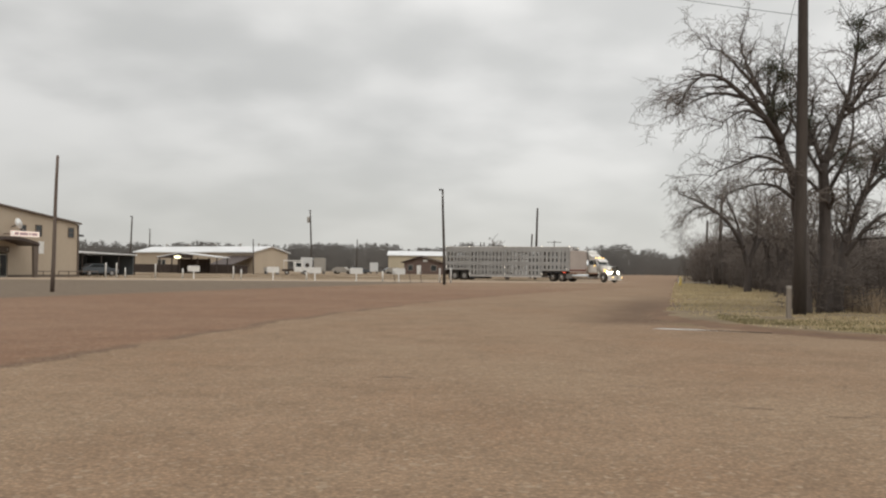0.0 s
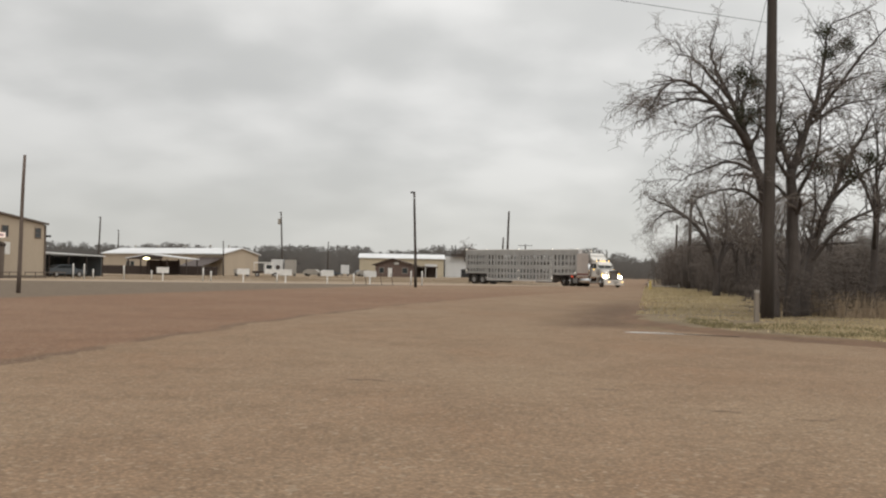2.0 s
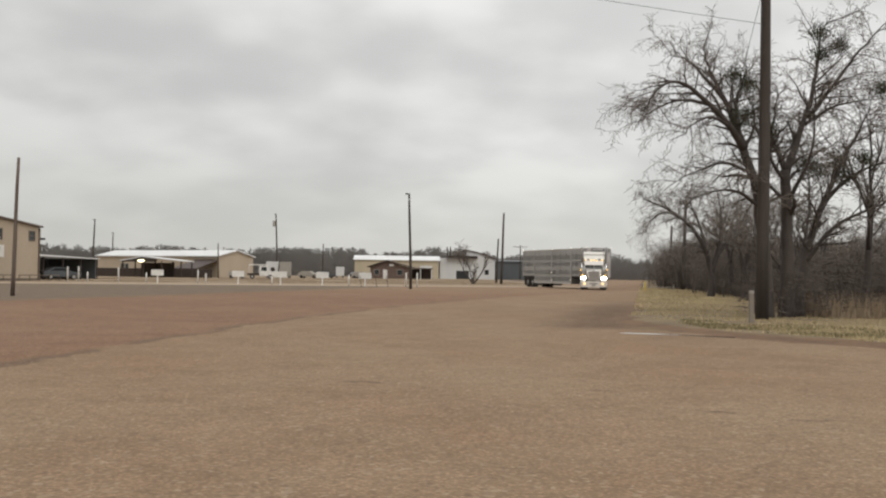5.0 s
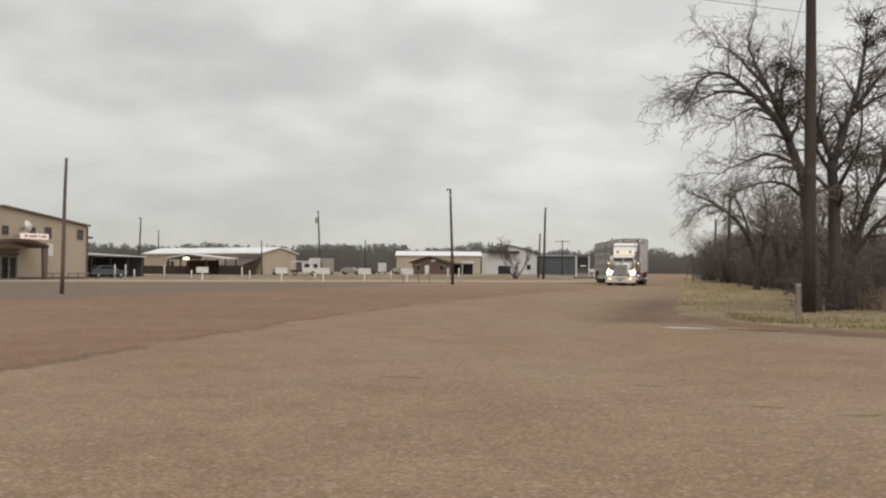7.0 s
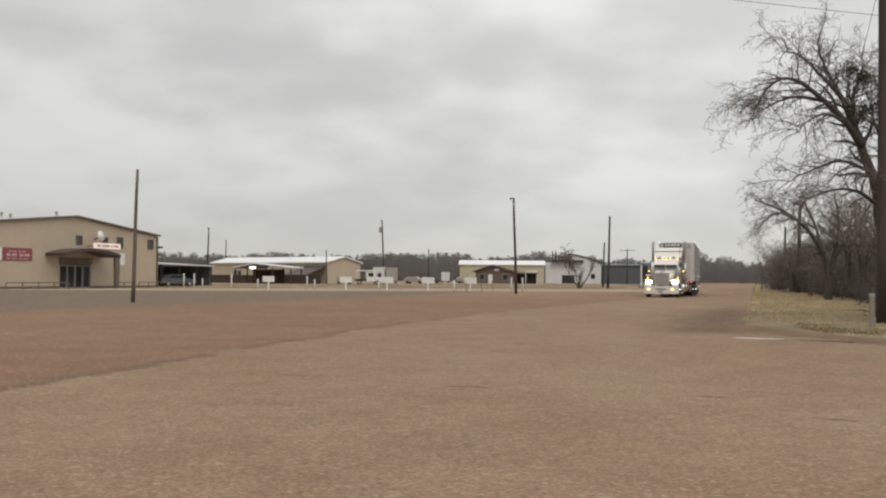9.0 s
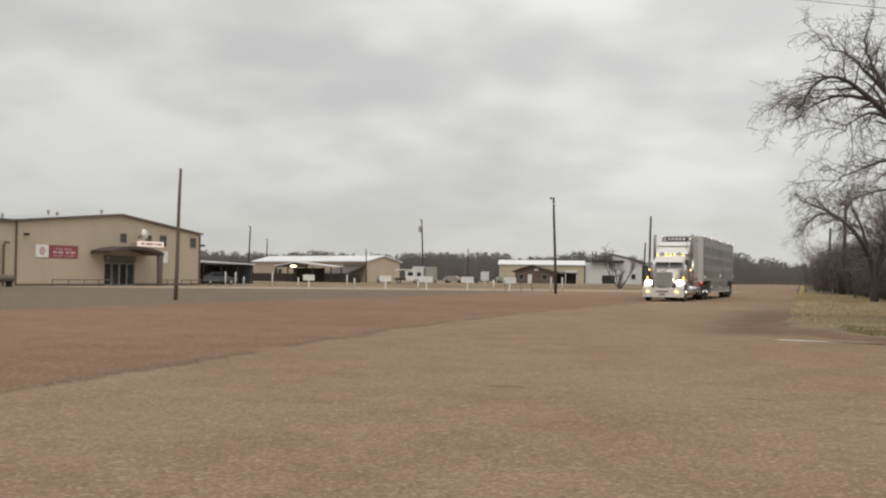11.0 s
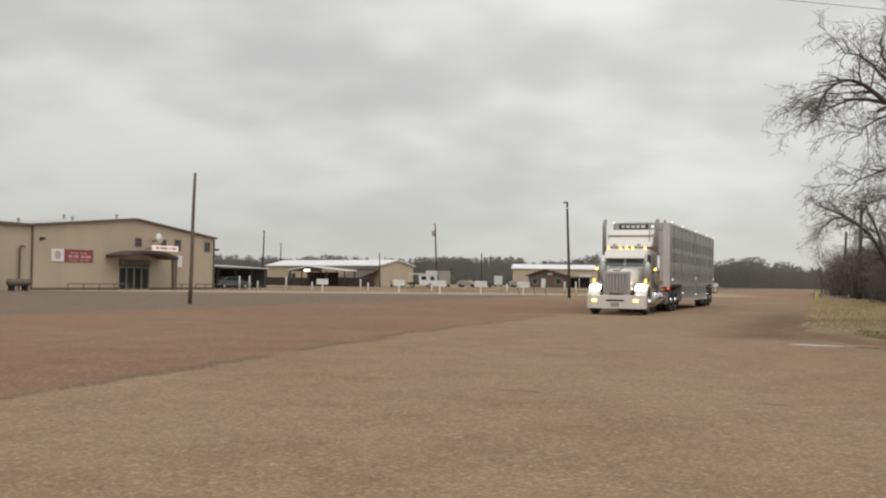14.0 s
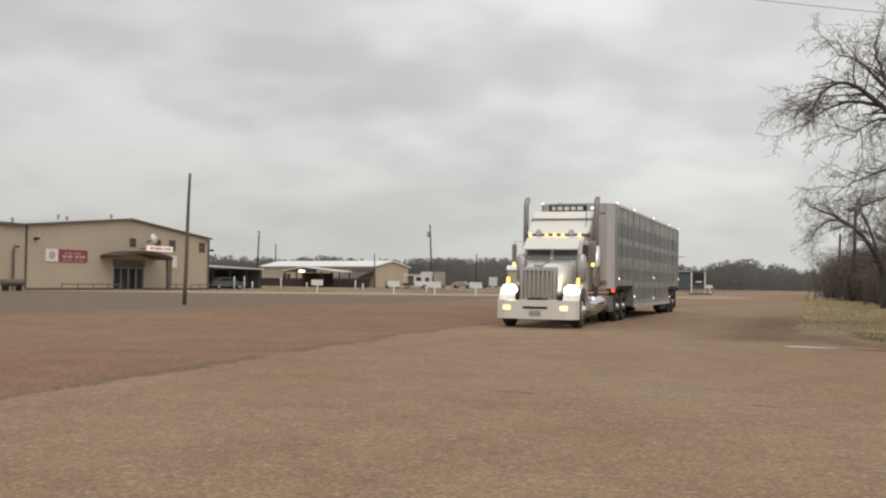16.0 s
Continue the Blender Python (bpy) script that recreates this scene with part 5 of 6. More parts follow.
# ---- the truck and its trailer ----
def make_wheel(parent, name, x, y, width, r=0.52, dual=False, polished=True):
    """A wheel on a hub that rolls about its own y axis."""
    hub = new(name)
    hub.parent = parent
    hub.matrix_basis = pose(x, y, r)
    s = 1 if y > 0 else -1
    tyres = ((s * -0.33, s * -0.05), (s * 0.03, s * 0.31)) if dual else ((-width / 2, width / 2),)
    for a, b in tyres:
        lo, hi = min(a, b), max(a, b)
        g = Geo()
        prof = [(lo, 0.30), (lo - 0.0, r - 0.07), (lo + 0.03, r - 0.02), (lo + 0.06, r), (hi - 0.06, r), (hi - 0.03, r - 0.02), (hi, r - 0.07), (hi, 0.30)]
        n = 28
        verts = [(q * math.cos(6.28319 * k / n), p, q * math.sin(6.28319 * k / n)) for p, q in prof for k in range(n)]
        g.add(verts, [(j * n + k, j * n + (k + 1) % n, (j + 1) * n + (k + 1) % n, (j + 1) * n + k) for j in range(len(prof) - 1) for k in range(n)])
        part("tyre", g, RUBBER, hub, smooth=False)
    face = s * 0.22 if dual else s * (width / 2 - 0.03)
    g = Geo().tube([(0, face - s * 0.12, 0), (0, face, 0), (0, face + s * 0.02, 0)], [0.30, 0.30, 0.27], 24)
    g.tube([(0, face + s * 0.02, 0), (0, face + s * 0.1, 0), (0, face + s * 0.13, 0)], [0.13, 0.11, 0.06], 14)
    for k in range(10):
        a = 6.28319 * k / 10
        g.tube([(0.19 * math.cos(a), face, 0.19 * math.sin(a)), (0.19 * math.cos(a), face + s * 0.05, 0.19 * math.sin(a))], 0.02, 6)
    part("rim", g, CHROME if polished else ALU, hub, "polished aluminium rim")
    return hub


def build_tractor():
    """Origin on the ground under the middle of the drive axles; x points ahead, y to the left."""
    t = thing("semi_tractor", pose(0, 0, 0), "cream-white long-nosed sleeper tractor with lit headlamps", "truck")
    for s in (-1, 1):
        part("chassis_rail", Geo().box(-2.35, 6.7, s * 0.43 - 0.05, s * 0.43 + 0.05, 0.72, 1.0), BLACK, t)
    part("fifth_wheel", Geo().prism([(-0.6, -0.5), (0.6, -0.35), (0.6, 0.35), (-0.6, 0.5)], 1.0, 1.16, "z"), BLACK, t)
    # long tapered hood
    hood = Geo().hexa([(5.15, -0.76, 0.95), (6.85, -0.56, 0.85), (6.85, 0.56, 0.85), (5.15, 0.76, 0.95), (5.15, -0.72, 2.0), (6.85, -0.51, 1.76), (6.85, 0.51, 1.76), (5.15, 0.72, 2.0)])
    part("hood", hood, TRUCK_WHITE, t, bevel=0.09, smooth=True)
    part("hood_strip", Geo().hexa([(5.3, -0.03, 1.97), (6.8, -0.03, 1.75), (6.8, 0.03, 1.75), (5.3, 0.03, 1.97), (5.3, -0.03, 2.0), (6.8, -0.03, 1.785), (6.8, 0.03, 1.785), (5.3, 0.03, 2.0)]), CHROME, t)
    gr = part("grille", Geo().box(6.86, 6.93, -0.45, 0.45, 0.84, 1.66), CONCRETE, t, "dull grille behind upright chrome bars")
    fr = Geo().box(6.86, 7.0, -0.54, -0.45, 0.78, 1.75).box(6.86, 7.0, 0.45, 0.54, 0.78, 1.75).box(6.86, 7.0, -0.45, 0.45, 1.66, 1.75).box(6.86, 7.0, -0.45, 0.45, 0.76, 0.84)
    part("grille_surround", fr, CHROME, gr, "chrome grille surround")
    for i in range(7):
        y = -0.39 + 0.13 * i
        part("grille_bar", Geo().box(6.93, 6.97, y - 0.022, y + 0.022, 0.84, 1.66), CHROME, gr)
    part("badge", Geo().box(6.93, 7.01, -0.14, 0.14, 1.765, 1.83), ALU, t)
    g = Geo()
    prof = [(-1.22, 6.95), (-1.16, 7.18), (-0.9, 7.34), (0.9, 7.34), (1.16, 7.18), (1.22, 6.95), (1.14, 6.93), (-1.14, 6.93)]
    g.add([(x, y, 0.26) for y, x in prof] + [(x, y, 0.80) for y, x in prof], [tuple(range(8)), tuple(range(15, 7, -1))] + [(i, (i + 1) % 8, 8 + (i + 1) % 8, 8 + i) for i in range(8)])
    bp = part("bumper", g, TRUCK_WHITE, t, "deep pale polished bumper")
    part("bumper_slot", Geo().box(7.335, 7.348, -0.36, 0.36, 0.55, 0.62), BLACK, bp)
    part("plate", Geo().box(7.342, 7.352, -0.17, 0.17, 0.34, 0.50), CONCRETE, bp, "small grey plate")
    part("tow_eye", Geo().box(7.0, 7.33, -0.22, 0.22, 0.81, 0.87), BLACK, bp)
    for s in (-1, 1):
        part("fog_lamp", Geo().box(7.20, 7.37, s * 0.84 - 0.1, s * 0.84 + 0.1, 0.52, 0.64), AMBER_DIM, bp, "glowing amber bumper lamp")
        # headlamp pods beside the hood
        pod = part("headlamp_pod", Geo().box(6.25, 6.72, s * 0.93 - 0.22, s * 0.93 + 0.22, 0.93, 1.24), CHROME, t, "chrome headlamp pod", bevel=0.04)
        for k in (-0.06, 0.06):
            part("headlamp", Geo().ball((6.725 + abs(k) * 0.2, s * 0.93 + k, 1.09), 0.06, 0.15, 0.135, 18, 10), HEADLAMP, pod, "brightly lit headlamp")
        part("turn_lamp", Geo().box(6.3, 6.5, s * 1.06 - 0.02, s * 1.06 + 0.02, 1.25, 1.46), AMBER, t, "glowing amber turn lamp")
        # fenders
        arch = [(5.15 + 0.66 * math.cos(a), 0.52 + 0.66 * math.sin(a)) for a in [math.pi * i / 10 for i in range(11)]]
        arch2 = [(5.15 + 0.74 * math.cos(a), 0.52 + 0.74 * math.sin(a)) for a in [math.pi * i / 10 for i in range(10, -1, -1)]]
        g = Geo()
        for i in range(10):
            (a0, b0), (a1, b1), (c1, d1), (c0, d0) = arch[i], arch[i + 1], arch2[9 - i], arch2[10 - i]
            y0, y1 = sorted((s * 0.72, s * 1.2))
            g.hexa([(a0 + 1.1, y0, b0), (a0 + 1.1, y1, b0), (a1 + 1.1, y1, b1), (a1 + 1.1, y0, b1), (c0 + 1.1, y0, d0), (c0 + 1.1, y1, d0), (c1 + 1.1, y1, d1), (c1 + 1.1, y0, d1)])
        part("fender", g, TRUCK_WHITE, t, smooth=False)
        part("fuel_tank", Geo().tube([(1.9, s * 0.92, 0.66), (1.96, s * 0.92, 0.66), (4.1, s * 0.92, 0.66), (4.16, s * 0.92, 0.66)], [0.28, 0.32, 0.32, 0.28], 20), CHROME, t, "polished round fuel tank", smooth=True)
        part("battery_box", Geo().box(0.98, 1.86, *sorted((s * 0.6, s * 1.2)), 0.36, 0.9), ALU_DARK, t, "dull metal box ahead of the drive wheels", bevel=0.03)
        part("step", Geo().box(4.2, 5.3, s * 1.0 - 0.2, s * 1.0 + 0.2, 0.48, 0.56), ALU, t)
        part("side_skirt", Geo().box(1.4, 5.4, s * 1.08 - 0.012, s * 1.08 + 0.012, 0.92, 1.10), TRUCK_RED, t, "dark red lower skirt")
        part("skirt_strip", Geo().box(1.4, 5.4, s * 1.10 - 0.008, s * 1.10 + 0.008, 1.0, 1.05), material("reflective_cream_stripe", (0.75, 0.66, 0.42), rough=0.4, bump=0) if s < 0 else TRUCK_WHITE, t)
        # stack gets a darker metal colour in place of its dark reflections
        st = part("exhaust_pipe", Geo().tube([(4.05, s * 1.14, 0.9), (4.05, s * 1.14, 3.75), (3.97, s * 1.14, 3.92), (3.85, s * 1.14, 4.02)], [0.085, 0.085, 0.085, 0.085], 14), ALU_DARK, t, "tall metal exhaust stack, dark reflections put into its colour", smooth=True)
        part("heat_guard", Geo().tube([(4.05, s * 1.14, 1.2), (4.05, s * 1.14, 2.5)], 0.125, 14), CHROME, st, smooth=True)
        ac = part("air_cleaner", Geo().tube([(5.32, s * 0.93, 1.35), (5.32, s * 0.93, 1.42), (5.32, s * 0.93, 2.1), (5.32, s * 0.93, 2.2)], [0.10, 0.16, 0.16, 0.08], 16), ALU, t, "round dull metal air cleaner", smooth=True)
        mi = part("mirror", Geo().box(4.98, 5.05, s * 1.26 - 0.07, s * 1.26 + 0.07, 2.0, 2.5), ALU_DARK, t, bevel=0.02)
        part("mirror_arm", Geo().tube([(4.95, s * 0.9, 2.55), (5.01, s * 1.26, 2.6), (5.01, s * 1.26, 1.95), (4.95, s * 0.9, 1.9)], 0.018, 6), CHROME, mi)
        part("mirror_lamp", Geo().ball((5.1, s * 1.24, 1.88), 0.055), AMBER, mi, "glowing amber marker")
        part("rear_lamp", Geo().box(0.62, 0.84, s * 1.14 - 0.05, s * 1.14 + 0.05, 1.02, 1.14), RED_LAMP, t, "glowing red marker lamp")
        g = Geo()
        for i in range(12):
            a0, a1 = math.pi * (0.08 + 0.84 * i / 12), math.pi * (0.08 + 0.84 * (i + 1) / 12)
            y0, y1 = sorted((s * 0.62, s * 1.24))
            q = []
            for rr in (0.60, 0.63):
                q += [(-0.32 + 1.25 * rr / 0.6 * math.cos(a0), y0, 0.55 + rr * math.sin(a0)), (-0.32 + 1.25 * rr / 0.6 * math.cos(a0), y1, 0.55 + rr * math.sin(a0)), (-0.32 + 1.25 * rr / 0.6 * math.cos(a1), y1, 0.55 + rr * math.sin(a1)), (-0.32 + 1.25 * rr / 0.6 * math.cos(a1), y0, 0.55 + rr * math.sin(a1))]
            g.hexa(q)
        part("mudguard", g, BLACK, t)
    # cab
    cab = part("cab", Geo().prism([(4.0, 1.0), (5.3, 1.0), (5.3, 2.0), (5.08, 2.62), (4.76, 2.78), (4.0, 2.82)], -0.9, 0.9), TRUCK_WHITE, t, bevel=0.05)
    for s in (-1, 1):
        y0, y1 = sorted((s * 0.05, s * 0.80))
        part("windscreen", Geo().hexa([(5.312, y0, 2.02), (5.312, y1, 2.02), (5.115, y1, 2.55), (5.115, y0, 2.55), (5.325, y0, 2.03), (5.325, y1, 2.03), (5.128, y1, 2.56), (5.128, y0, 2.56)]), WINDSCREEN, cab, "split windscreen, reflected sky put into its dark grey colour")
        part("side_window", Geo().prism([(4.1, 1.98), (5.15, 1.98), (4.98, 2.5), (4.1, 2.52)], *sorted((s * 0.902, s * 0.912))), GLASS_DARK, cab)
        part("door_handle", Geo().box(4.1, 4.25, s * 0.92 - 0.02, s * 0.92 + 0.02, 1.72, 1.78), CHROME, cab)
    part("sun_visor", Geo().hexa([(5.48, -0.86, 2.32), (5.48, 0.86, 2.32), (5.08, 0.84, 2.66), (5.08, -0.84, 2.66), (5.5, -0.86, 2.35), (5.5, 0.86, 2.35), (5.1, 0.84, 2.69), (5.1, -0.84, 2.69)]), TRUCK_WHITE, t, "pale drop sun visor")
    for y in (-0.78, -0.26, 0.0, 0.26, 0.78):
        part("cab_lamp", Geo().ball((4.92, y, 2.80), 0.08, 0.05, 0.05), AMBER, t, "glowing amber cab roof lamp")
    for y in (-0.52, 0.52):
        part("horn", Geo().tube([(4.4, y, 2.88), (4.8, y, 2.88), (4.9, y, 2.88)], [0.03, 0.05, 0.1], 10), CHROME, t)
    # sleeper with a raised roof
    sl = part("sleeper", Geo().prism([(1.45, 1.0), (3.98, 1.0), (3.98, 2.86), (3.72, 3.45), (3.45, 3.6), (1.45, 3.64)], -1.05, 1.05), TRUCK_TAN, t, "pale dusty tall sleeper cabin", bevel=0.06)
    part("sleeper_fairing", Geo().prism([(3.96, 2.84), (4.65, 2.84), (4.0, 3.28), (3.72, 3.42)], -0.98, 0.98), TRUCK_WHITE, t, bevel=0.04)
    part("roof_visor", Geo().hexa([(3.96, -0.98, 3.36), (3.96, 0.98, 3.36), (3.56, 0.98, 3.6), (3.56, -0.98, 3.6), (3.98, -0.98, 3.39), (3.98, 0.98, 3.39), (3.58, 0.98, 3.63), (3.58, -0.98, 3.63)]), TRUCK_WHITE, t, "pale upper roof visor")
    for s in (-1, 1):
        part("stripe", Geo().box(1.5, 3.9, s * 1.053 - 0.006, s * 1.053 + 0.006, 1.25, 1.42), TRUCK_RED, sl)
    part("antenna", Geo().tube([(4.3, 0.85, 2.8), (4.25, 0.87, 3.7)], 0.012, 5), BLACK, t)
    wheels = []
    for s in (-1, 1):
        wheels.append((make_wheel(t, "front_wheel", 6.25, s * 1.02, 0.32), 0.52, True))
        for x in (-0.98, 0.34):
            wheels.append((make_wheel(t, "drive_wheel", x, s * 0.93, 0.6, dual=True), 0.52, False))
    for x, w in ((6.25, 0.85), (-0.98, 0.75), (0.34, 0.75)):
        part("axle", Geo().tube([(x, -w, 0.52), (x, w, 0.52)], 0.08, 8), BLACK, t)
    return t, wheels


def build_trailer():
    """Origin on the ground under the kingpin; x points ahead."""
    t = thing("cattle_trailer", pose(0, 0, 0), "long bare-aluminium drop-belly cattle trailer with slotted sides", "trailer")
    HW, TOP = 1.29, 4.08
    # floor profile: nose deck, belly, tail deck
    spans = ((-2.5, 1.0, 1.25), (-11.9, -2.5, 0.55), (-15.1, -11.9, 1.25))
    rows_deck = ((1.46, 1.86), (2.28, 2.74), (2.94, 3.46))
    rows_belly = ((0.74, 1.18), (1.40, 1.86)) + rows_deck[1:]
    for x0, x1, z0 in spans:
        rows = rows_belly if z0 < 1 else rows_deck
        for s in (-1, 1):
            y0, y1 = sorted((s * (HW - 0.035), s * HW))
            levels = [z0] + [v for r in rows for v in r] + [TOP]
            for k in range(0, len(levels), 2):
                part("side_sheet", Geo().box(x0, x1, y0, y1, levels[k], levels[k + 1]), ALU, t)
            for r0, r1 in rows:
                n = round((x1 - x0) / 0.48)
                wide = (x1 - x0) / n - 0.2
                first = part("slat", Geo().box(0, wide, y0 + 0.004, y1 - 0.004, r0, r1), ALU, t, at=pose(x0, 0, 0))
                for i in range(1, n):
                    o = new("slat", first.data)
                    o.parent, o.matrix_basis = t, pose(x0 + (x1 - x0) * i / n, 0, 0)
            n = round((x1 - x0) / 1.35)
            ya, yb = sorted((s * HW, s * (HW + 0.025)))
            for i in range(1, n):
                a = x0 + (x1 - x0) * i / n
                part("rib", Geo().box(a - 0.03, a + 0.03, ya, yb, z0, TOP), ALU, t)
            for z in (2.06, 3.66) if z0 > 1 else (0.62, 2.06, 3.66):
                part("side_band", Geo().box(x0, x1, *sorted((s * HW, s * (HW + 0.02))), z - 0.04, z + 0.04), ALU, t)
        part("deck_floor", Geo().box(x0, x1, -HW + 0.04, HW - 0.04, z0 - 0.1, z0), DARK_WOOD, t)
        part("deck_floor", Geo().box(x0, x1, -HW + 0.04, HW - 0.04, 2.52, 2.58), DARK_WOOD, t)
    for x in (-2.5, -11.9):
        part("belly_wall", Geo().box(x - 0.03, x + 0.03, -HW + 0.04, HW - 0.04, 0.5, 1.25), ALU, t)
        for s in (-1, 1):
            part("inner_gate", Geo().box(x - 0.04, x + 0.04, *sorted((s * 0.1, s * (HW - 0.05))), 1.3, TOP - 0.1), ALU, t)
    for s in (-1, 1):
        for x in (0.93, -2.5, -7.2, -11.9, -15.05):
            part("side_post", Geo().box(x - 0.09, x + 0.09, *sorted((s * HW, s * (HW + 0.05))), 0.6 if -11.8 < x < -2.4 else 1.2, TOP), ALU, t)
            part("marker_lamp", Geo().box(x - 0.06, x + 0.06, *sorted((s * (HW + 0.02), s * (HW + 0.06))), TOP - 0.01, TOP + 0.06), CLEAR_LAMP, t, "lit top marker lamp")
        for x, z in ((0.6, 1.5), (-2.5, 0.85), (-7.2, 0.75), (-7.2, 1.6), (-11.9, 0.75), (-15.0, 1.6)):
            part("marker_lamp", Geo().box(x - 0.045, x + 0.045, *sorted((s * (HW + 0.05), s * (HW + 0.075))), z - 0.04, z + 0.04), CLEAR_LAMP, t, "lit side marker lamp")
        part("top_rail", Geo().box(-15.1, 1.0, *sorted((s * (HW - 0.05), s * (HW + 0.045))), TOP - 0.09, TOP - 0.0), ALU_NOSE, t)
        part("bottom_rail", Geo().box(-11.9, -2.5, *sorted((s * (HW - 0.05), s * (HW + 0.04))), 0.45, 0.57), ALU_NOSE, t)
    # roof sheet and bows
    part("roof", Geo().prism([(-HW, TOP - 0.01), (HW, TOP - 0.01), (HW * 0.6, TOP + 0.035), (-HW * 0.6, TOP + 0.035)], -15.1, 1.0, "x"), ALU_NOSE, t)
    # nose with its sign board
    nose = part("nose", Geo().prism([(1.0, -HW), (1.28, -HW + 0.28), (1.32, 0), (1.28, HW - 0.28), (1.0, HW), (0.94, HW), (0.94, -HW)], 1.15, TOP, "z"), ALU_NOSE, t, "plain sheet aluminium nose")
    sg = part("name_board", Geo().box(1.33, 1.37, -1.0, 1.0, 3.74, 4.06), ALU, nose, "dark framed name board with pale lettering")
    part("board_field", Geo().box(1.372, 1.378, -0.98, 0.35, 3.78, 4.02), BLACK, sg)
    for a, b in ((-0.88, -0.74), (-0.68, -0.50), (-0.44, -0.26), (-0.2, -0.04), (0.02, 0.22)):
        part("lettering", Geo().box(1.379, 1.384, a, b, 3.84, 3.97), WHITE_PAINT, sg)
    part("board_lamp", Geo().ball((1.42, 0.55, 3.9), 0.05), CLEAR_LAMP, sg)
    for s in (-1, 1):
        part("nose_vent", Geo().prism([(s * 0.80, 3.72), (s * 1.0, 3.72), (s * 1.0, 3.95), (s * 0.80, 3.95)], 1.26, 1.31, "x"), BLACK, nose)
    # tail gate
    part("tail_door", Geo().box(-15.16, -15.1, -1.2, 1.2, 1.3, TOP - 0.05), ALU, t, "ribbed roll-up tail door")
    for z in (1.8, 2.3, 2.8, 3.3, 3.8):
        part("tail_rib", Geo().box(-15.19, -15.16, -1.2, 1.2, z - 0.04, z + 0.04), ALU, t)
    for s in (-1, 1):
        part("tail_lamp", Geo().box(-15.24, -15.165, s * 1.05 - 0.1, s * 1.05 + 0.1, 1.32, 1.46), RED_LAMP, t, "red tail lamp")
        part("mud_flap", Geo().box(-14.72, -14.69, s * 0.95 - 0.32, s * 0.95 + 0.32, 0.2, 1.1), RUBBER, t)
        part("bogie_rail", Geo().box(-14.8, -11.95, s * 0.5 - 0.06, s * 0.5 + 0.06, 0.85, 1.15), BLACK, t)
        part("tool_box", Geo().box(-11.8, -10.0, *sorted((s * 0.9, s * 1.2)), 0.2, 0.44), BLACK, t, bevel=0.02)
    part("nose_skid", Geo().box(-2.4, 0.6, -1.1, 1.1, 1.06, 1.145), BLACK, t)
    wheels = []
    for s in (-1, 1):
        for x in (-12.65, -13.95):
            wheels.append((make_wheel(t, "trailer_wheel", x, s * 0.93, 0.6, dual=True, polished=False), 0.52, False))
    for x in (-12.65, -13.95):
        part("axle", Geo().tube([(x, -0.9, 0.52), (x, 0.9, 0.52)], 0.09, 8), BLACK, t)
    return t, wheels


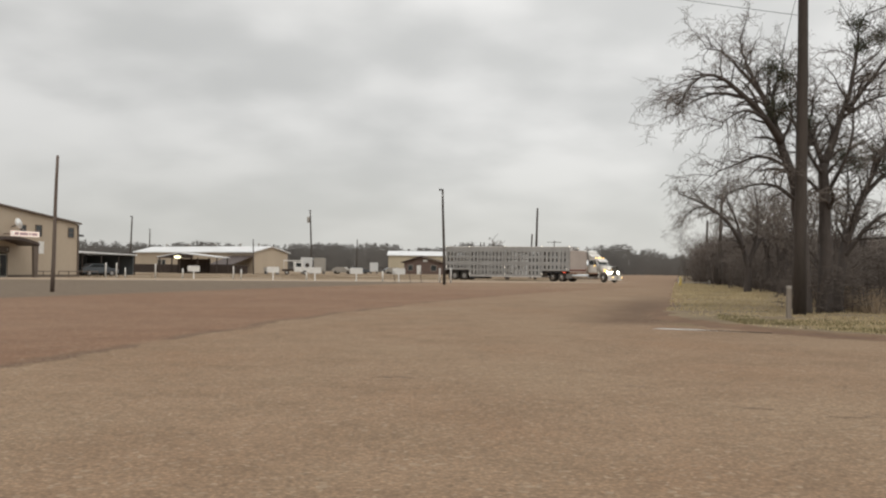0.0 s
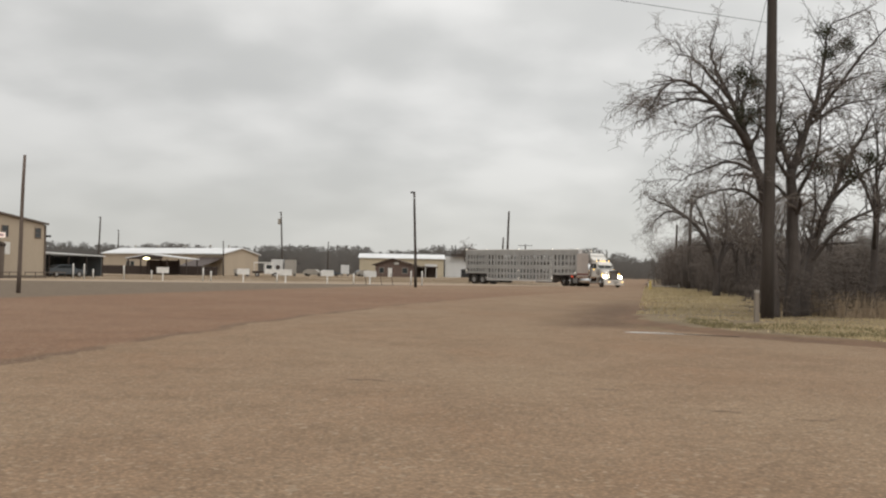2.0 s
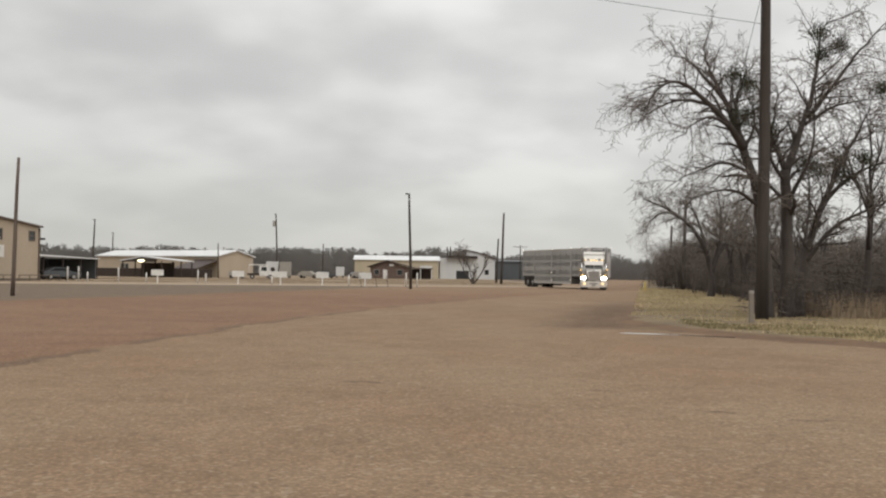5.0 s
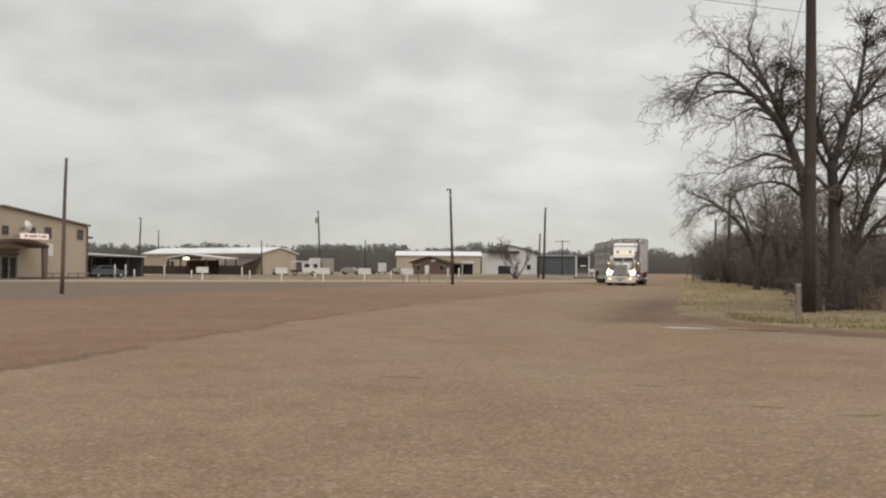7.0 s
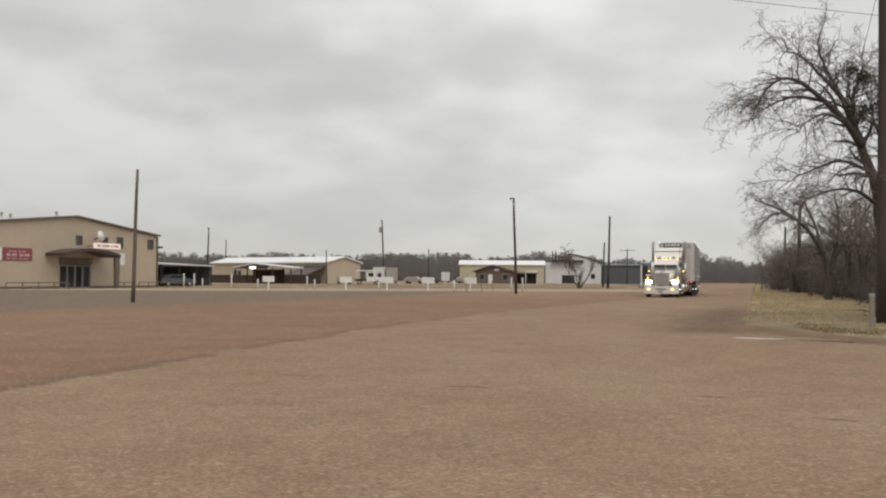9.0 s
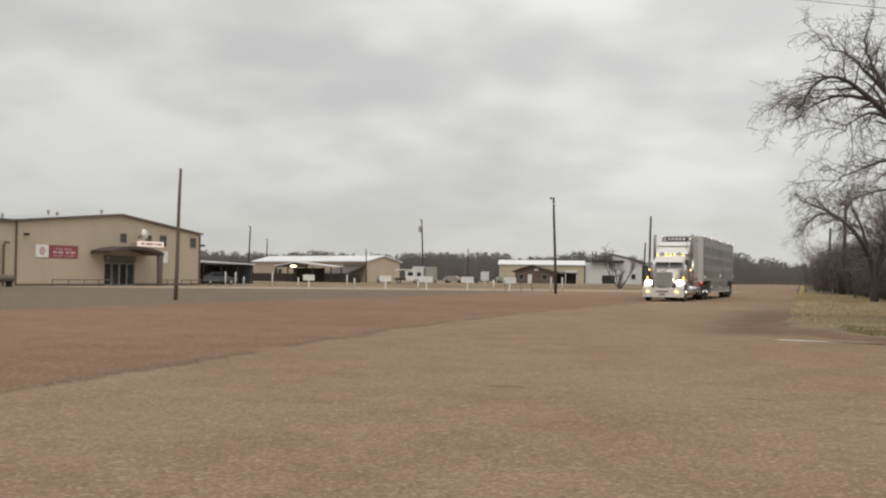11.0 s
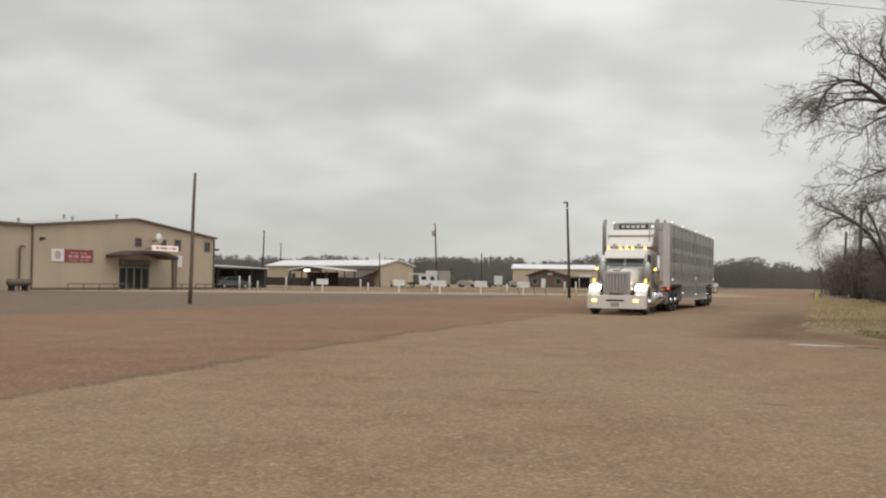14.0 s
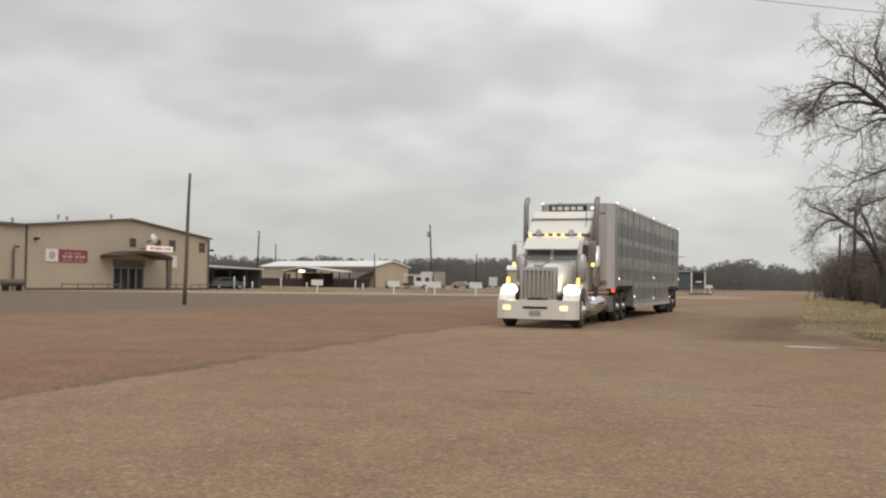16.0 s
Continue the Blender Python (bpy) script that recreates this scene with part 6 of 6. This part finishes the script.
# time, kingpin x, y, tractor heading, trailer heading
DRIVE = [(0.0, 14.46, 115.2, -44.6, -26.5), (0.5, 15.62, 113.76, -50.8, -30.2), (1.0, 16.64, 112.21, -56.6, -34.1), (1.5, 17.52, 110.53, -61.5, -38.3),
         (2.0, 18.27, 108.76, -66.4, -42.7), (2.5, 18.88, 106.93, -72.0, -47.0), (3.0, 19.29, 105.05, -77.6, -51.7), (3.5, 19.41, 103.18, -84.4, -56.8),
         (4.0, 19.29, 101.24, -91.4, -62.3), (4.5, 18.92, 99.19, -97.0, -68.2), (5.0, 18.48, 97.04, -101.0, -73.8), (5.5, 18.02, 94.8, -102.4, -78.7),
         (6.0, 17.54, 92.5, -104.3, -83.2), (6.5, 16.9, 90.14, -106.2, -87.3), (7.0, 16.16, 87.7, -107.4, -91.1), (7.5, 15.34, 85.16, -108.0, -94.5),
         (8.0, 14.47, 82.52, -108.2, -97.4), (8.5, 13.57, 79.74, -108.3, -99.8), (9.0, 12.63, 76.88, -108.6, -101.8), (9.5, 11.65, 73.97, -109.0, -103.5),
         (10.0, 10.62, 71.04, -109.3, -104.9), (10.5, 9.55, 68.13, -109.0, -105.9), (11.0, 8.52, 65.21, -107.8, -106.4), (11.5, 7.58, 62.23, -106.2, -106.5),
         (12.0, 6.74, 59.21, -104.9, -106.3), (12.5, 5.97, 56.17, -104.2, -105.9), (13.0, 5.21, 53.12, -104.1, -105.5), (13.5, 4.43, 50.05, -104.1, -105.1),
         (14.0, 3.66, 47.0, -104.0, -104.9), (14.5, 2.9, 43.98, -103.9, -104.7), (15.0, 2.06, 41.0, -103.5, -104.5), (15.5, 1.32, 38.12, -103.0, -104.3),
         (16.0, 0.78, 35.31, -102.3, -103.9)]

build_ground()
build_poles()
build_hall()
build_outbuildings()
build_yard()
parked_car()
yard_vehicles()
TRACTOR, TRACTOR_WHEELS = build_tractor()
TRAILER, TRAILER_WHEELS = build_trailer()
build_trees()


def motions():
    walk(TRACTOR, [(t, pose(x, y, 0, 0, 0, a)) for t, x, y, a, b in DRIVE])
    walk(TRAILER, [(t, pose(x, y, 0, 0, 0, b)) for t, x, y, a, b in DRIVE])
    # way covered, for the rolling wheels
    ts, ways = [r[0] for r in DRIVE], [0.0]
    for p, q in zip(DRIVE, DRIVE[1:]):
        ways.append(ways[-1] + math.hypot(q[1] - p[1], q[2] - p[2]))
    heads = [r[3] for r in DRIVE]
    for wheel, r, steers in TRACTOR_WHEELS + TRAILER_WHEELS:
        at = wheel.matrix_basis.translation.copy()
        rows = []
        for i in range(161):
            t = i / 10
            s = float(np.interp(t, ts, ways))
            steer = 0.0
            if steers:
                rate = float(np.interp(t + 0.4, ts, heads) - np.interp(t - 0.4, ts, heads)) / 0.8
                speed = float(np.interp(t + 0.4, ts, ways) - np.interp(t - 0.4, ts, ways)) / 0.8
                steer = max(-32, min(32, math.degrees(math.atan2(radians(rate) * 6.25, max(speed, 0.5)))))
            rows.append((t, Matrix.Translation(at) @ pose(0, 0, 0, 0, 0, steer) @ pose(0, 0, 0, 0, math.degrees(s / r) % 360, 0)))
        walk(wheel, rows)


motions()
